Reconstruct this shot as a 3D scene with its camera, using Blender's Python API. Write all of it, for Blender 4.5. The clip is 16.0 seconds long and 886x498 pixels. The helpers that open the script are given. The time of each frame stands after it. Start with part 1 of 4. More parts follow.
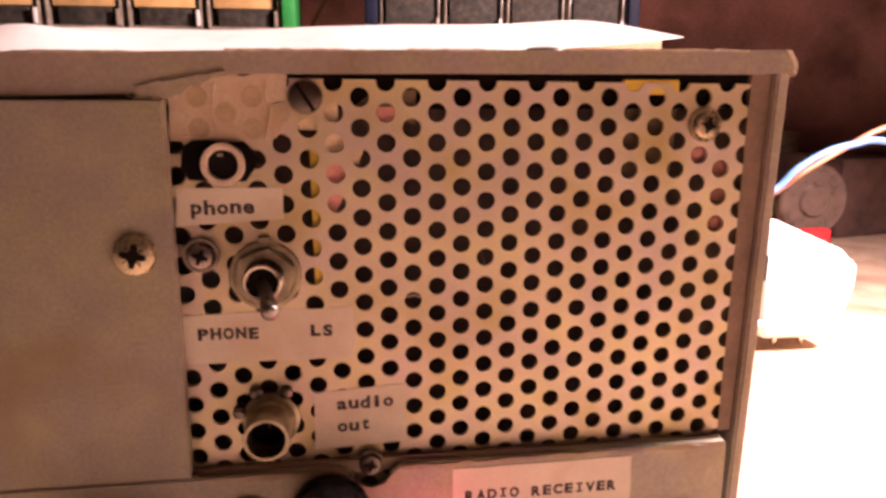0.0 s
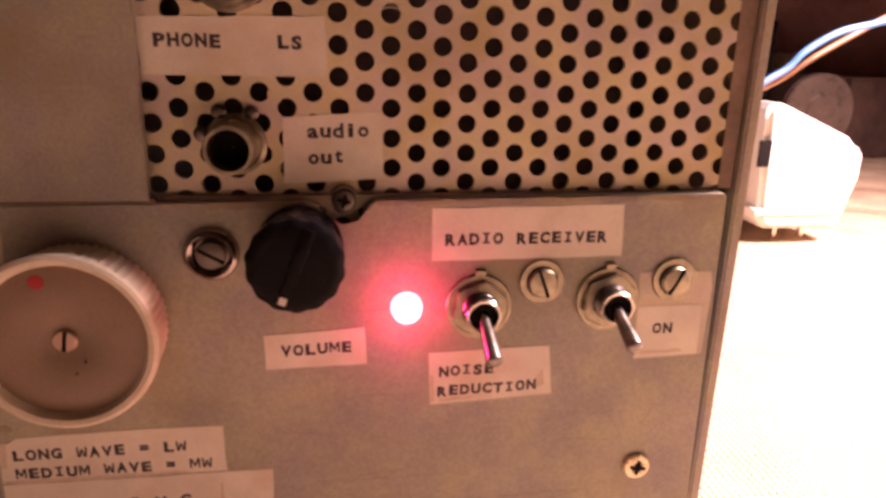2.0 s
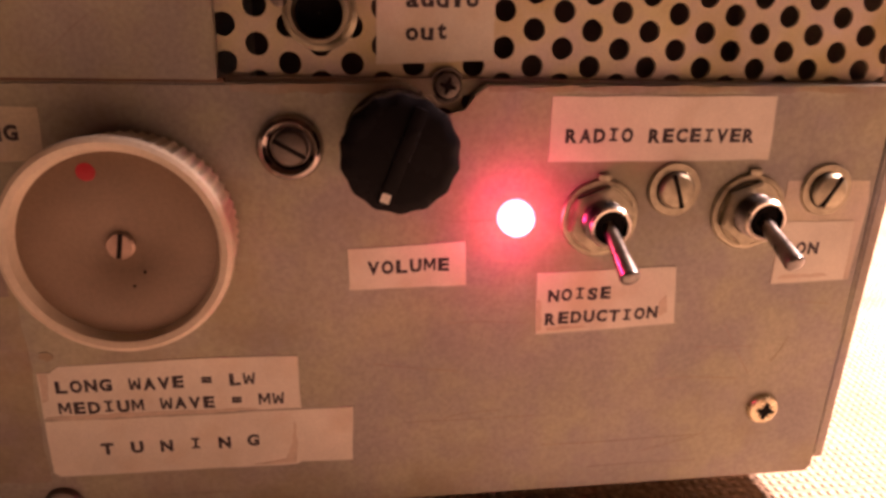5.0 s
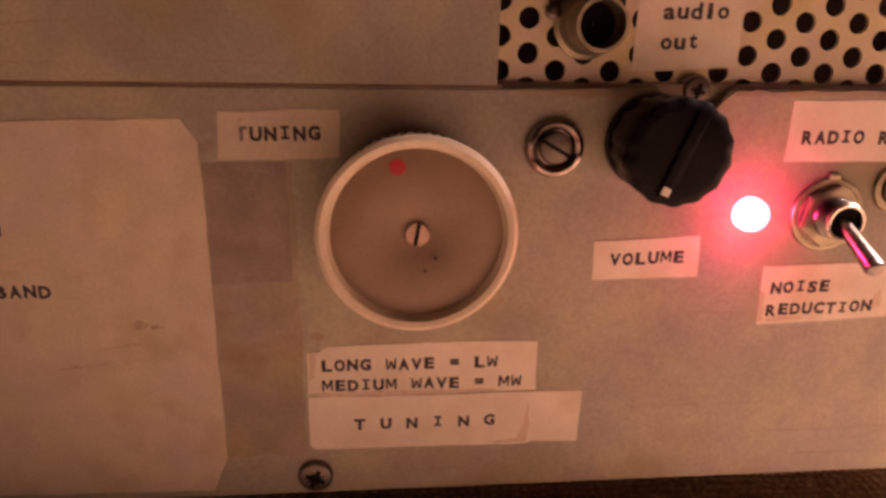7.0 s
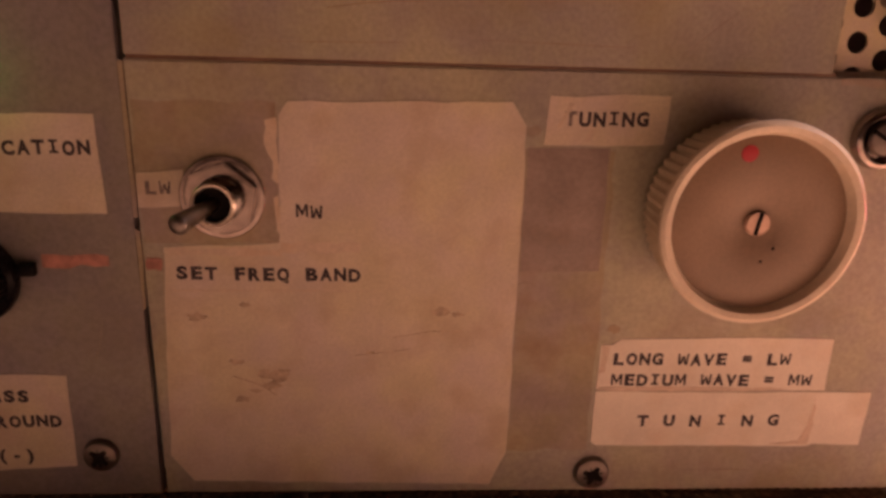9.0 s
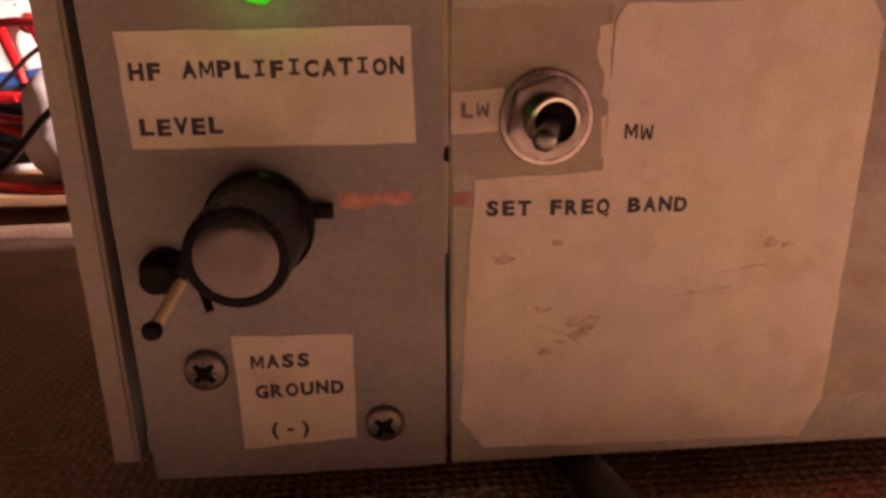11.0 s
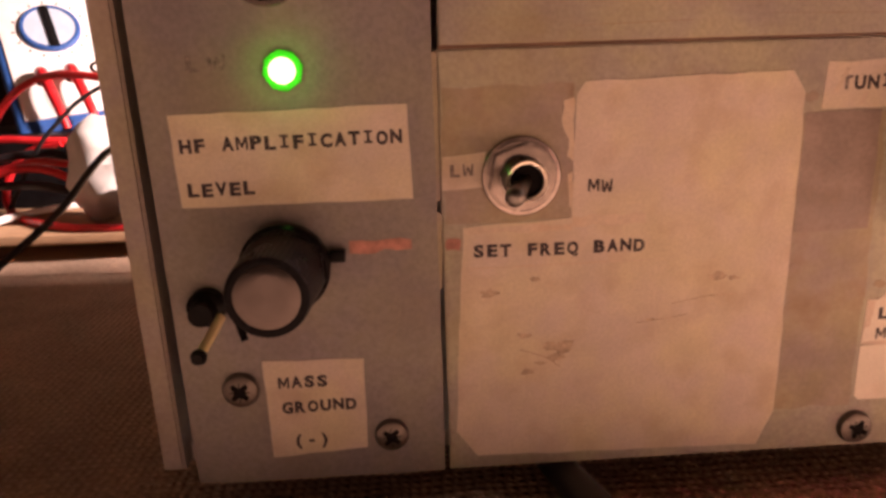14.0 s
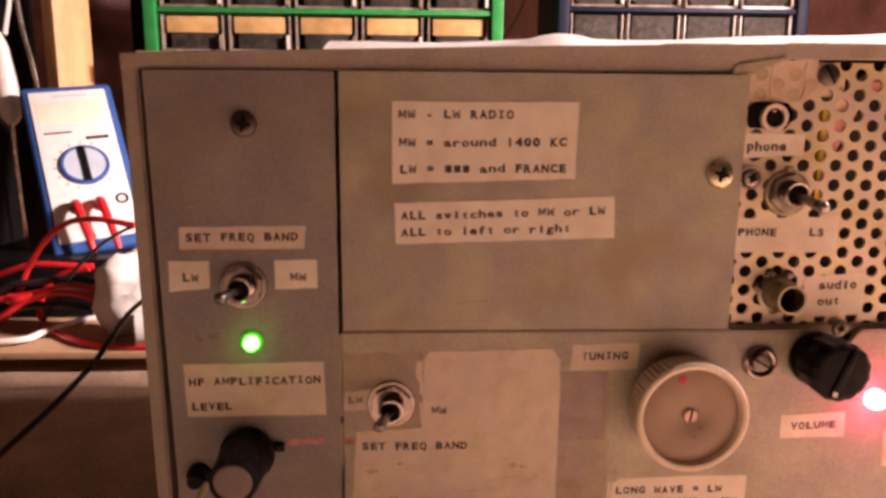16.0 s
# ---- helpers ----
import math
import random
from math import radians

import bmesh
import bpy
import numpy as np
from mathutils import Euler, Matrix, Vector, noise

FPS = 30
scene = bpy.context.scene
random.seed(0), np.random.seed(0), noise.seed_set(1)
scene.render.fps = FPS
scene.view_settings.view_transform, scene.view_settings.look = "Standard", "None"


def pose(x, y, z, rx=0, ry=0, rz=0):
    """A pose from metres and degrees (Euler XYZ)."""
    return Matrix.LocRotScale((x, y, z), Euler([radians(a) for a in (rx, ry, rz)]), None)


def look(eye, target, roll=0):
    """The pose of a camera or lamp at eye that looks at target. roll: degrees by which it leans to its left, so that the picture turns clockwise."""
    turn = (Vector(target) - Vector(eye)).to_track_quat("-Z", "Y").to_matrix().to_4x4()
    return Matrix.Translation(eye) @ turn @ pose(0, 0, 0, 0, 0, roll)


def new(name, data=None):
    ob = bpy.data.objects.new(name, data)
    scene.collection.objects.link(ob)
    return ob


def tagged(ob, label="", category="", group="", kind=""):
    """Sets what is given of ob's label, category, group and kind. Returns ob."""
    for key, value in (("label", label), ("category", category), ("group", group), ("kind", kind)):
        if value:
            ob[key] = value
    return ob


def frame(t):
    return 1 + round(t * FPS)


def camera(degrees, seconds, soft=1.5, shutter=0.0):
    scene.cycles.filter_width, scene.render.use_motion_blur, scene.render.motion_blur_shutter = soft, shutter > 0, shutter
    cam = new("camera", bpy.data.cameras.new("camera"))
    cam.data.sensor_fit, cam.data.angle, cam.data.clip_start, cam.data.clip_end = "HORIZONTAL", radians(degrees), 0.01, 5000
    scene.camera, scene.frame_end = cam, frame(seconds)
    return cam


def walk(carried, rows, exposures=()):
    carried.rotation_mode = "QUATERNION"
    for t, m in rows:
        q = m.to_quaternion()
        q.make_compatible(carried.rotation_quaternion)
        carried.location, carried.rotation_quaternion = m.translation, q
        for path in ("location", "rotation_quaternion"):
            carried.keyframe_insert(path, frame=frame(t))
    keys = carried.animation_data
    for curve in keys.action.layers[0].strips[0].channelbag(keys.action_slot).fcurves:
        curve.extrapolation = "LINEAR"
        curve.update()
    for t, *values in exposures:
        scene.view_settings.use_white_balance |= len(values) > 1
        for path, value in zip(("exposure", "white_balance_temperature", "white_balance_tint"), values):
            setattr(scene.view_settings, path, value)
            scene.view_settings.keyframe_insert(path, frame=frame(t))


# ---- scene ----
cam = camera(66.0, 16.0, soft=3.2, shutter=0.03)
ROWS = [
    (0, 0.01097, -0.13407, 0.17452, -7.562, -12.590, 0.073),
    (0.5, 0.01245, -0.13516, 0.16373, -7.588, -12.872, 0.171),
    (1, 0.01249, -0.13518, 0.15493, -7.659, -13.606, 0.415),
    (1.5, 0.01258, -0.13525, 0.14127, -7.736, -15.042, 1.197),
    (2, 0.01507, -0.13495, 0.12605, -7.699, -16.368, 0.939),
    (2.5, 0.02493, -0.11858, 0.10633, -7.945, -19.196, 0.390),
    (3, 0.01677, -0.11363, 0.11037, -8.346, -18.921, 0.713),
    (3.2, 0.01686, -0.11226, 0.11284, -7.761, -19.710, 0.468),
    (5.3, -0.01006, -0.11615, 0.10756, -7.195, -18.804, 1.483),
    (5.5, -0.01589, -0.11766, 0.10877, -6.599, -18.349, 1.300),
    (6, -0.02620, -0.11959, 0.10954, -5.703, -18.382, 1.010),
    (6.5, -0.03471, -0.12012, 0.10726, -5.105, -18.530, 0.844),
    (7, -0.04331, -0.12172, 0.10649, -4.826, -17.962, 0.913),
    (7.5, -0.05056, -0.12260, 0.10504, -4.226, -17.964, 0.912),
    (8, -0.06251, -0.12589, 0.10440, -3.570, -17.240, 1.410),
    (8.5, -0.07768, -0.12517, 0.10353, -3.383, -16.666, 2.085),
    (9, -0.09585, -0.11806, 0.10029, -2.823, -16.788, 1.629),
    (9.5, -0.11739, -0.10467, 0.09198, -1.694, -18.561, 0.971),
    (9.7, -0.13184, -0.10223, 0.08911, -2.631, -18.638, 1.231),
    (11.8, -0.15397, -0.10647, 0.08338, -4.451, -15.738, -0.754),
    (12, -0.15366, -0.10641, 0.08286, -3.328, -15.721, -0.865),
    (12.5, -0.15195, -0.11259, 0.08345, -3.113, -15.635, -1.211),
    (13, -0.15020, -0.12145, 0.09063, -2.747, -15.307, -1.716),
    (13.5, -0.15124, -0.12475, 0.09292, -2.604, -14.972, -1.857),
    (14, -0.14879, -0.12475, 0.09318, -2.379, -14.772, -1.911),
    (14.5, -0.14378, -0.13712, 0.11572, -2.306, -14.459, -1.387),
    (15, -0.13703, -0.15544, 0.13901, -2.639, -12.573, -1.019),
    (15.5, -0.13035, -0.17549, 0.15350, -2.861, -11.128, -0.509),
    (16, -0.12217, -0.20085, 0.15781, -2.625, -10.017, 0.386),
]
EXPOSURES = [(0.0, -0.86, 6300, 19), (1.5, -1.05, 6350, 19), (2.5, -1.35, 6350, 20), (3.2, -1.52, 6550, 21), (5.3, -1.28, 6950, 22), (7.0, -1.06, 7050, 21), (8.5, -0.9, 7000, 23), (9.5, -1.05, 6950, 23), (12.0, -0.3, 6500, 16), (14.0, -0.2, 6450, 13), (15.1, -0.5, 6400, 13), (16.0, -0.52, 6350, 13)]
walk(cam, [(t, pose(x, y, z, 0, 0, yaw) @ pose(0, 0, 0, 90 + pitch, 0, 0) @ pose(0, 0, 0, 0, 0, roll)) for t, x, y, z, yaw, pitch, roll in ROWS], EXPOSURES)

# ---- light: one warm desk lamp over the right of the bench, a dim warm room, an added fill in front ----
CM = 0.01
BENCH = 0.5                       # height of the bench top, in centimetres
world = bpy.data.worlds.new("room_glow")
world.use_nodes = True
world.node_tree.nodes["Background"].inputs[0].default_value = (1.0, 0.48, 0.36, 1)
world.node_tree.nodes["Background"].inputs[1].default_value = 0.03
scene.world = world


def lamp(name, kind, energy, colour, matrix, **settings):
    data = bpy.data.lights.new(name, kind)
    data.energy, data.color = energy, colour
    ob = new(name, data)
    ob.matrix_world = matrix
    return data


desk = lamp("desk_lamp_light", "AREA", 54.0, (1.0, 0.71, 0.645), look((0.47, 0.072, 0.41), (0.24, -0.06, 0.0)))
desk.shape, desk.size = "DISK", 0.11
# no known lamp stands here: a fill added to brighten the front panel
front_fill = lamp("front_fill_light", "AREA", 0.23, (1.0, 0.455, 0.34), look((0.26, -0.80, 0.10), (-0.08, 0.0, 0.06)))
front_fill.shape, front_fill.size = "DISK", 0.24


# ---- materials ----
def material(name, colour, rough=0.6, metal=0.0, blotch=0.15, blotch_size=0.02, grain=0.08, grain_size=0.0006, bump=0.15,
             dirt=None, dirt_amount=0.0, dirt_size=0.03, stretch=(1, 1, 1), coat=0.0, emit=None, emit_strength=0.0, transmit=0.0, per_piece=0.0, spec=0.5, mottle=0.0):
    m = bpy.data.materials.new(name)
    m.use_nodes = True
    nt = m.node_tree
    n, l = nt.nodes, nt.links
    bsdf = n["Principled BSDF"]
    co = n.new("ShaderNodeTexCoord")
    mp = n.new("ShaderNodeMapping")
    mp.inputs["Scale"].default_value = stretch
    l.new(co.outputs["Object"], mp.inputs[0])

    def noise_tex(size, detail):
        t = n.new("ShaderNodeTexNoise")
        t.inputs["Scale"].default_value = 1.0 / size
        t.inputs["Detail"].default_value = detail
        l.new(mp.outputs[0], t.inputs["Vector"])
        return t

    big, small = noise_tex(blotch_size, 5), noise_tex(grain_size, 2)

    def shade(src, amount, under):
        ramp = n.new("ShaderNodeMapRange")
        ramp.inputs["From Min"].default_value, ramp.inputs["From Max"].default_value = 0.3, 0.7
        ramp.inputs["To Min"].default_value, ramp.inputs["To Max"].default_value = 1 - amount, 1 + amount
        l.new(src, ramp.inputs["Value"])
        mul = n.new("ShaderNodeVectorMath")
        mul.operation = "SCALE"
        if isinstance(under, tuple):
            mul.inputs[0].default_value = under
        else:
            l.new(under, mul.inputs[0])
        l.new(ramp.outputs[0], mul.inputs["Scale"])
        return mul.outputs[0]

    out = shade(big.outputs[0], blotch, tuple(colour))
    out = shade(small.outputs[0], grain, out)
    if mottle:                  # old paint and paper yellowed in places, greyer in others
        patches = noise_tex(0.011, 4)
        hue = n.new("ShaderNodeMapRange")
        hue.data_type = "FLOAT_VECTOR"
        hue.inputs["From Min"].default_value, hue.inputs["From Max"].default_value = (0.36,) * 3, (0.64,) * 3
        hue.inputs["To Min"].default_value = (1 - 0.3 * mottle, 1 - 0.75 * mottle, 1 + mottle)
        hue.inputs["To Max"].default_value = (1 + 0.5 * mottle, 1 + 0.6 * mottle, 1 - 1.5 * mottle)
        l.new(patches.outputs[0], hue.inputs["Vector"])
        tinted = n.new("ShaderNodeVectorMath")
        tinted.operation = "MULTIPLY"
        l.new(out, tinted.inputs[0])
        l.new(hue.outputs["Vector"], tinted.inputs[1])
        out = tinted.outputs[0]
    if per_piece:
        info = n.new("ShaderNodeObjectInfo")
        out = shade(info.outputs["Random"], per_piece, out)
    if dirt:
        spots = noise_tex(dirt_size, 6)
        edge = n.new("ShaderNodeMapRange")
        edge.inputs["From Min"].default_value, edge.inputs["From Max"].default_value = 0.52, 0.72
        edge.inputs["To Max"].default_value = dirt_amount
        l.new(spots.outputs[0], edge.inputs["Value"])
        mix = n.new("ShaderNodeMix")
        mix.data_type = "RGBA"
        l.new(edge.outputs[0], mix.inputs["Factor"])
        l.new(out, mix.inputs["A"])
        mix.inputs["B"].default_value = (*dirt, 1)
        out = mix.outputs["Result"]
    l.new(out, bsdf.inputs["Base Color"])
    rr = n.new("ShaderNodeMapRange")
    rr.inputs["To Min"].default_value, rr.inputs["To Max"].default_value = max(rough - 0.12, 0.02), min(rough + 0.12, 1)
    l.new(big.outputs[0], rr.inputs["Value"])
    l.new(rr.outputs[0], bsdf.inputs["Roughness"])
    bsdf.inputs["Metallic"].default_value = metal
    bsdf.inputs["Specular IOR Level"].default_value = spec
    bsdf.inputs["Coat Weight"].default_value = coat
    bsdf.inputs["Transmission Weight"].default_value = transmit
    if bump:
        b = n.new("ShaderNodeBump")
        b.inputs["Strength"].default_value, b.inputs["Distance"].default_value = bump, 0.0002
        l.new(small.outputs[0], b.inputs["Height"])
        l.new(b.outputs[0], bsdf.inputs["Normal"])
    if emit:
        bsdf.inputs["Emission Color"].default_value = (*emit, 1)
        bsdf.inputs["Emission Strength"].default_value = emit_strength
    return m


GREY = material("grey_painted_aluminium", (0.345, 0.33, 0.268), 0.48, 0.0, 0.16, 0.022, 0.11, 0.0008, 0.12, (0.26, 0.20, 0.10), 0.6, 0.028, mottle=0.06)
# left panel: a greyer paint of its own, also darkened for dimmer light
GREY_DIM = material("dimmed_grey_painted_aluminium", (0.238, 0.220, 0.210), 0.5, 0.0, 0.15, 0.022, 0.11, 0.0008, 0.12, (0.20, 0.16, 0.12), 0.5, 0.03, mottle=0.05)
GREY_DIRTY = material("stained_grey_paint", (0.33, 0.285, 0.22), 0.6, 0.0, 0.2, 0.012, 0.08, 0.0008, 0.15, (0.20, 0.12, 0.07), 0.75, 0.012, mottle=0.08)
SHELL = material("beige_painted_plywood", (0.38, 0.345, 0.29), 0.65, 0.0, 0.18, 0.02, 0.10, 0.001, 0.4, (0.20, 0.14, 0.09), 0.5, 0.02, mottle=0.06)
WORN_WHITE = material("worn_and_lit_white", (0.62, 0.57, 0.48), 0.7, 0.0, 0.25, 0.006, 0.15, 0.0008, 0.5)
MESH = material("perforated_aluminium", (0.66, 0.60, 0.45), 0.42, 0.35, 0.12, 0.02, 0.06, 0.0005, 0.08, (0.44, 0.33, 0.11), 0.7, 0.022, mottle=0.10)
PAPER = material("typed_label_paper", (0.72, 0.68, 0.58), 0.75, 0.0, 0.08, 0.008, 0.05, 0.0004, 0.12, (0.60, 0.48, 0.32), 0.5, 0.012)
PAPER_OLD = material("stained_paper", (0.60, 0.54, 0.435), 0.75, 0.0, 0.09, 0.010, 0.07, 0.0006, 0.12, (0.42, 0.31, 0.20), 0.42, 0.008, mottle=0.05)
TAPE = material("yellowed_adhesive_tape", (0.60, 0.51, 0.40), 0.32, 0.0, 0.2, 0.012, 0.08, 0.0007, 0.1, (0.36, 0.22, 0.10), 0.6, 0.012)
INK = material("typewriter_ink", (0.045, 0.035, 0.04), 0.8, 0.0, 0.5, 0.0008, 0.3, 0.0002, 0.0)
INK_FADED = material("smudged_ink", (0.19, 0.16, 0.15), 0.8, 0.0, 0.5, 0.0008, 0.3, 0.0002, 0.0)
STEEL = material("nickel_plated_steel", (0.76, 0.70, 0.61), 0.26, 1.0, 0.10, 0.015, 0.08, 0.0003, 0.06)
BRASS = material("yellowish_plated_screw", (0.60, 0.53, 0.35), 0.27, 0.9, 0.2, 0.003, 0.08, 0.0003, 0.08)
DULL = material("dull_dark_screw", (0.15, 0.13, 0.115), 0.34, 0.95, 0.25, 0.004, 0.1, 0.0003, 0.1)
# near-black: painted shade of slots, holes and gaps, also the knob's specks
DARK = material("shade_black", (0.012, 0.010, 0.010), 0.9, 0, 0.2, 0.002, spec=0.05)
BLACK = material("black_plastic", (0.009, 0.0082, 0.0088), 0.34, 0.0, 0.3, 0.006, 0.15, 0.0006, 0.10, spec=0.08)
BLACK_GLOSS = material("black_rubber_cable", (0.02, 0.02, 0.022), 0.35)
CREAM = material("cream_plastic_knob", (0.66, 0.58, 0.45), 0.42, 0.0, 0.10, 0.01, 0.05, 0.0008, 0.1, (0.45, 0.33, 0.20), 0.4, 0.012)
DISC = material("tan_knob_face", (0.235, 0.165, 0.11), 0.42, 0.1, 0.16, 0.012, 0.07, 0.0006, 0.08)
RED_PAINT = material("red_paint_dot", (0.36, 0.012, 0.022), 0.4)
PINK = material("faded_pink_marker", (0.42, 0.20, 0.16), 0.7, 0.0, 0.4, 0.003)
WHITE_MARK = material("white_paint_mark", (0.75, 0.72, 0.66), 0.6)
SPUN = material("spun_aluminium_cap", (0.115, 0.098, 0.092), 0.16, 1.0, 0.05, 0.004, 0.05, 0.0003, 0.02)
RED_LED = material("lit_red_led", (0.9, 0.1, 0.15), 0.3, emit=(1.0, 0.12, 0.19), emit_strength=42.0)
GREEN_LED = material("lit_green_led", (0.2, 0.8, 0.1), 0.3, emit=(0.22, 1.0, 0.12), emit_strength=11.0)
# the rim's own glow stands in for LED light falling on it
GREEN_RIM = material("led_lit_green_rim", (0.04, 0.30, 0.02), 0.25, emit=(0.06, 0.70, 0.01), emit_strength=0.42)
CLOTH = material("woven_beige_cloth", (0.56, 0.40, 0.275), 0.95, 0.0, 0.18, 0.03, 0.22, 0.0016, 1.0, (0.34, 0.25, 0.17), 0.5, 0.04)
BOARD = material("pale_wooden_board", (0.46, 0.30, 0.17), 0.65, 0.0, 0.2, 0.02, 0.12, 0.0012, 0.3, stretch=(0.15, 1, 1))
WOOD = material("orange_pine_wood", (0.80, 0.50, 0.24), 0.55, 0.0, 0.2, 0.02, 0.12, 0.0012, 0.3, stretch=(1, 1, 0.12))
WALL = material("brown_painted_wall", (0.36, 0.195, 0.185), 0.8, 0.0, 0.35, 0.08, 0.15, 0.003, 0.5, (0.05, 0.03, 0.025), 0.7, 0.12)
PLASTER = material("darkened_room_plaster", (0.17, 0.12, 0.085), 0.9, 0.0, 0.1, 0.2, 0.05, 0.004, 0.4)
SHEET = material("white_paper_sheet", (0.82, 0.80, 0.76), 0.8, 0.0, 0.05, 0.02, 0.03, 0.0006, 0.15, (0.62, 0.55, 0.47), 0.4, 0.014)
GREEN = material("green_enamelled_steel", (0.03, 0.30, 0.07), 0.4, 0.0, 0.15, 0.01)
BLUE_STEEL = material("dark_blue_enamelled_steel", (0.009, 0.013, 0.034), 0.5, 0.0, 0.2, 0.01, spec=0.2)
DRAWER = material("smoky_clear_plastic_drawer", (0.30, 0.25, 0.20), 0.25, 0.0, 0.3, 0.01)
AMBER = material("drawer_paper_insert", (0.62, 0.40, 0.16), 0.6, 0.0, 0.2, 0.012, per_piece=0.15)
MURK = material("drawer_contents", (0.036, 0.030, 0.022), 0.75, 0.0, 0.8, 0.006, 0.4, 0.002, 0.5)
METER_BLUE = material("blue_rubber_holster", (0.03, 0.10, 0.33), 0.5, 0.0, 0.12, 0.01)
METER_GREY = material("light_grey_meter_face", (0.84, 0.84, 0.80), 0.5, 0.0, 0.06, 0.01)
LCD = material("greenish_lcd", (0.78, 0.82, 0.66), 0.2, 0.0, 0.05, 0.01)
DIAL = material("pale_blue_dial", (0.50, 0.60, 0.70), 0.4, 0.0, 0.08, 0.01)
RED_PLUG = material("red_rubber_lead", (0.62, 0.02, 0.025), 0.35, 0.0, 0.12, 0.006)
WHITE_PLASTIC = material("white_plastic", (0.80, 0.78, 0.73), 0.45, 0.0, 0.05, 0.01)
BLUE_WIRE = material("pale_blue_wire", (0.07, 0.18, 0.44), 0.4)
BROWN_WIRE = material("brown_wire", (0.22, 0.09, 0.035), 0.45)
CLEAR = material("scratched_clear_reel", (0.09, 0.062, 0.05), 0.3, 0.2, 0.3, 0.01)
SPUN.node_tree.nodes["Principled BSDF"].inputs["Anisotropic"].default_value = 0.95
SPUN.node_tree.nodes["Principled BSDF"].inputs["Anisotropic Rotation"].default_value = 0.0
_tangent = SPUN.node_tree.nodes.new("ShaderNodeTangent")
_tangent.direction_type, _tangent.axis = "RADIAL", "Y"
SPUN.node_tree.links.new(_tangent.outputs[0], SPUN.node_tree.nodes["Principled BSDF"].inputs["Tangent"])


def weave(m, size):
    """Gives a cloth its crossing threads, as relief and as a faint change of tone."""
    n, l = m.node_tree.nodes, m.node_tree.links
    co = n.new("ShaderNodeTexCoord")
    waves = []
    for axis in ("X", "Y"):
        w = n.new("ShaderNodeTexWave")
        w.bands_direction = axis
        w.inputs["Scale"].default_value = 0.314 / size
        w.inputs["Distortion"].default_value, w.inputs["Detail"].default_value, w.inputs["Detail Scale"].default_value = 3.0, 3.0, 0.9
        l.new(co.outputs["Object"], w.inputs["Vector"])
        waves.append(w)
    mul = n.new("ShaderNodeMath")
    mul.operation = "MULTIPLY"
    l.new(waves[0].outputs["Fac"], mul.inputs[0])
    l.new(waves[1].outputs["Fac"], mul.inputs[1])
    b = n.new("ShaderNodeBump")
    b.inputs["Strength"].default_value, b.inputs["Distance"].default_value = 1.0, 0.0008
    l.new(mul.outputs[0], b.inputs["Height"])
    bsdf = n["Principled BSDF"]
    l.new(b.outputs[0], bsdf.inputs["Normal"])
    old = bsdf.inputs["Base Color"].links[0].from_socket
    tone = n.new("ShaderNodeMapRange")
    tone.inputs["To Min"].default_value, tone.inputs["To Max"].default_value = 0.82, 1.12
    l.new(mul.outputs[0], tone.inputs["Value"])
    sc = n.new("ShaderNodeVectorMath")
    sc.operation = "SCALE"
    l.new(old, sc.inputs[0])
    l.new(tone.outputs[0], sc.inputs["Scale"])
    l.new(sc.outputs[0], bsdf.inputs["Base Color"])


weave(CLOTH, 0.0023)
TAPE_DARK = material("tape_over_a_hole", (0.46, 0.37, 0.25), 0.4, 0.0, 0.2, 0.006)
CREAM_LEVER = material("cream_switch_lever", (0.58, 0.47, 0.26), 0.6)
STAIN = material("brown_stain", (0.45, 0.36, 0.265), 0.8, 0.0, 0.35, 0.002)
TIN = material("dusty_tin", (0.16, 0.12, 0.07), 0.6, 0.0, 0.4, 0.01)
YELLOW = material("yellow_transformer_tape", (0.72, 0.55, 0.08), 0.5, 0.0, 0.2, 0.006)
ROSE = material("pink_component", (0.70, 0.34, 0.32), 0.5, 0.0, 0.2, 0.006)
DULL_BRASS = material("dull_greenish_plating", (0.36, 0.33, 0.24), 0.4, 0.9, 0.3, 0.003, 0.1, 0.0003, 0.1)
GUNMETAL = material("worn_dark_lever", (0.20, 0.185, 0.17), 0.3, 1.0, 0.3, 0.003, 0.1, 0.0003, 0.06)
PINK_BRASS = material("dull_copper_screw", (0.42, 0.30, 0.24), 0.42, 0.8, 0.2, 0.003, 0.08, 0.0003, 0.08)
CARTON = material("dark_brown_cardboard", (0.085, 0.045, 0.035), 0.8, 0.0, 0.4, 0.02, 0.1, 0.002, 0.3)
NICKEL = material("tarnished_nickel", (0.38, 0.33, 0.30), 0.20, 1.0, 0.25, 0.003, 0.1, 0.0003, 0.05)
FILM = material("purplish_tape_film", (0.26, 0.205, 0.175), 0.35, 0.0, 0.2, 0.006, 0.1, 0.0008, 0.15, (0.20, 0.13, 0.08), 0.5, 0.008)
SATIN = material("satin_nickel_ring", (0.74, 0.64, 0.55), 0.5, 0.45, 0.12, 0.004, 0.08, 0.0004, 0.08)
KNOB_BLACK = material("glossy_black_plastic", (0.007, 0.006, 0.007), 0.26, 0.0, 0.3, 0.006, 0.15, 0.0006, 0.06, spec=0.07)
SEAM = material("brown_seam_grime", (0.13, 0.075, 0.05), 0.8, 0.0, 0.4, 0.01)
SHADED_SHELL = material("shaded_case_edge", (0.24, 0.17, 0.125), 0.7, 0.0, 0.25, 0.01, 0.1, 0.001, 0.3)
CREAM_PART = material("cream_component", (0.72, 0.60, 0.42), 0.5, 0.0, 0.2, 0.006)
INNER = material("dark_dull_sheet", (0.14, 0.11, 0.105), 0.7, 0.1, 0.3, 0.01)

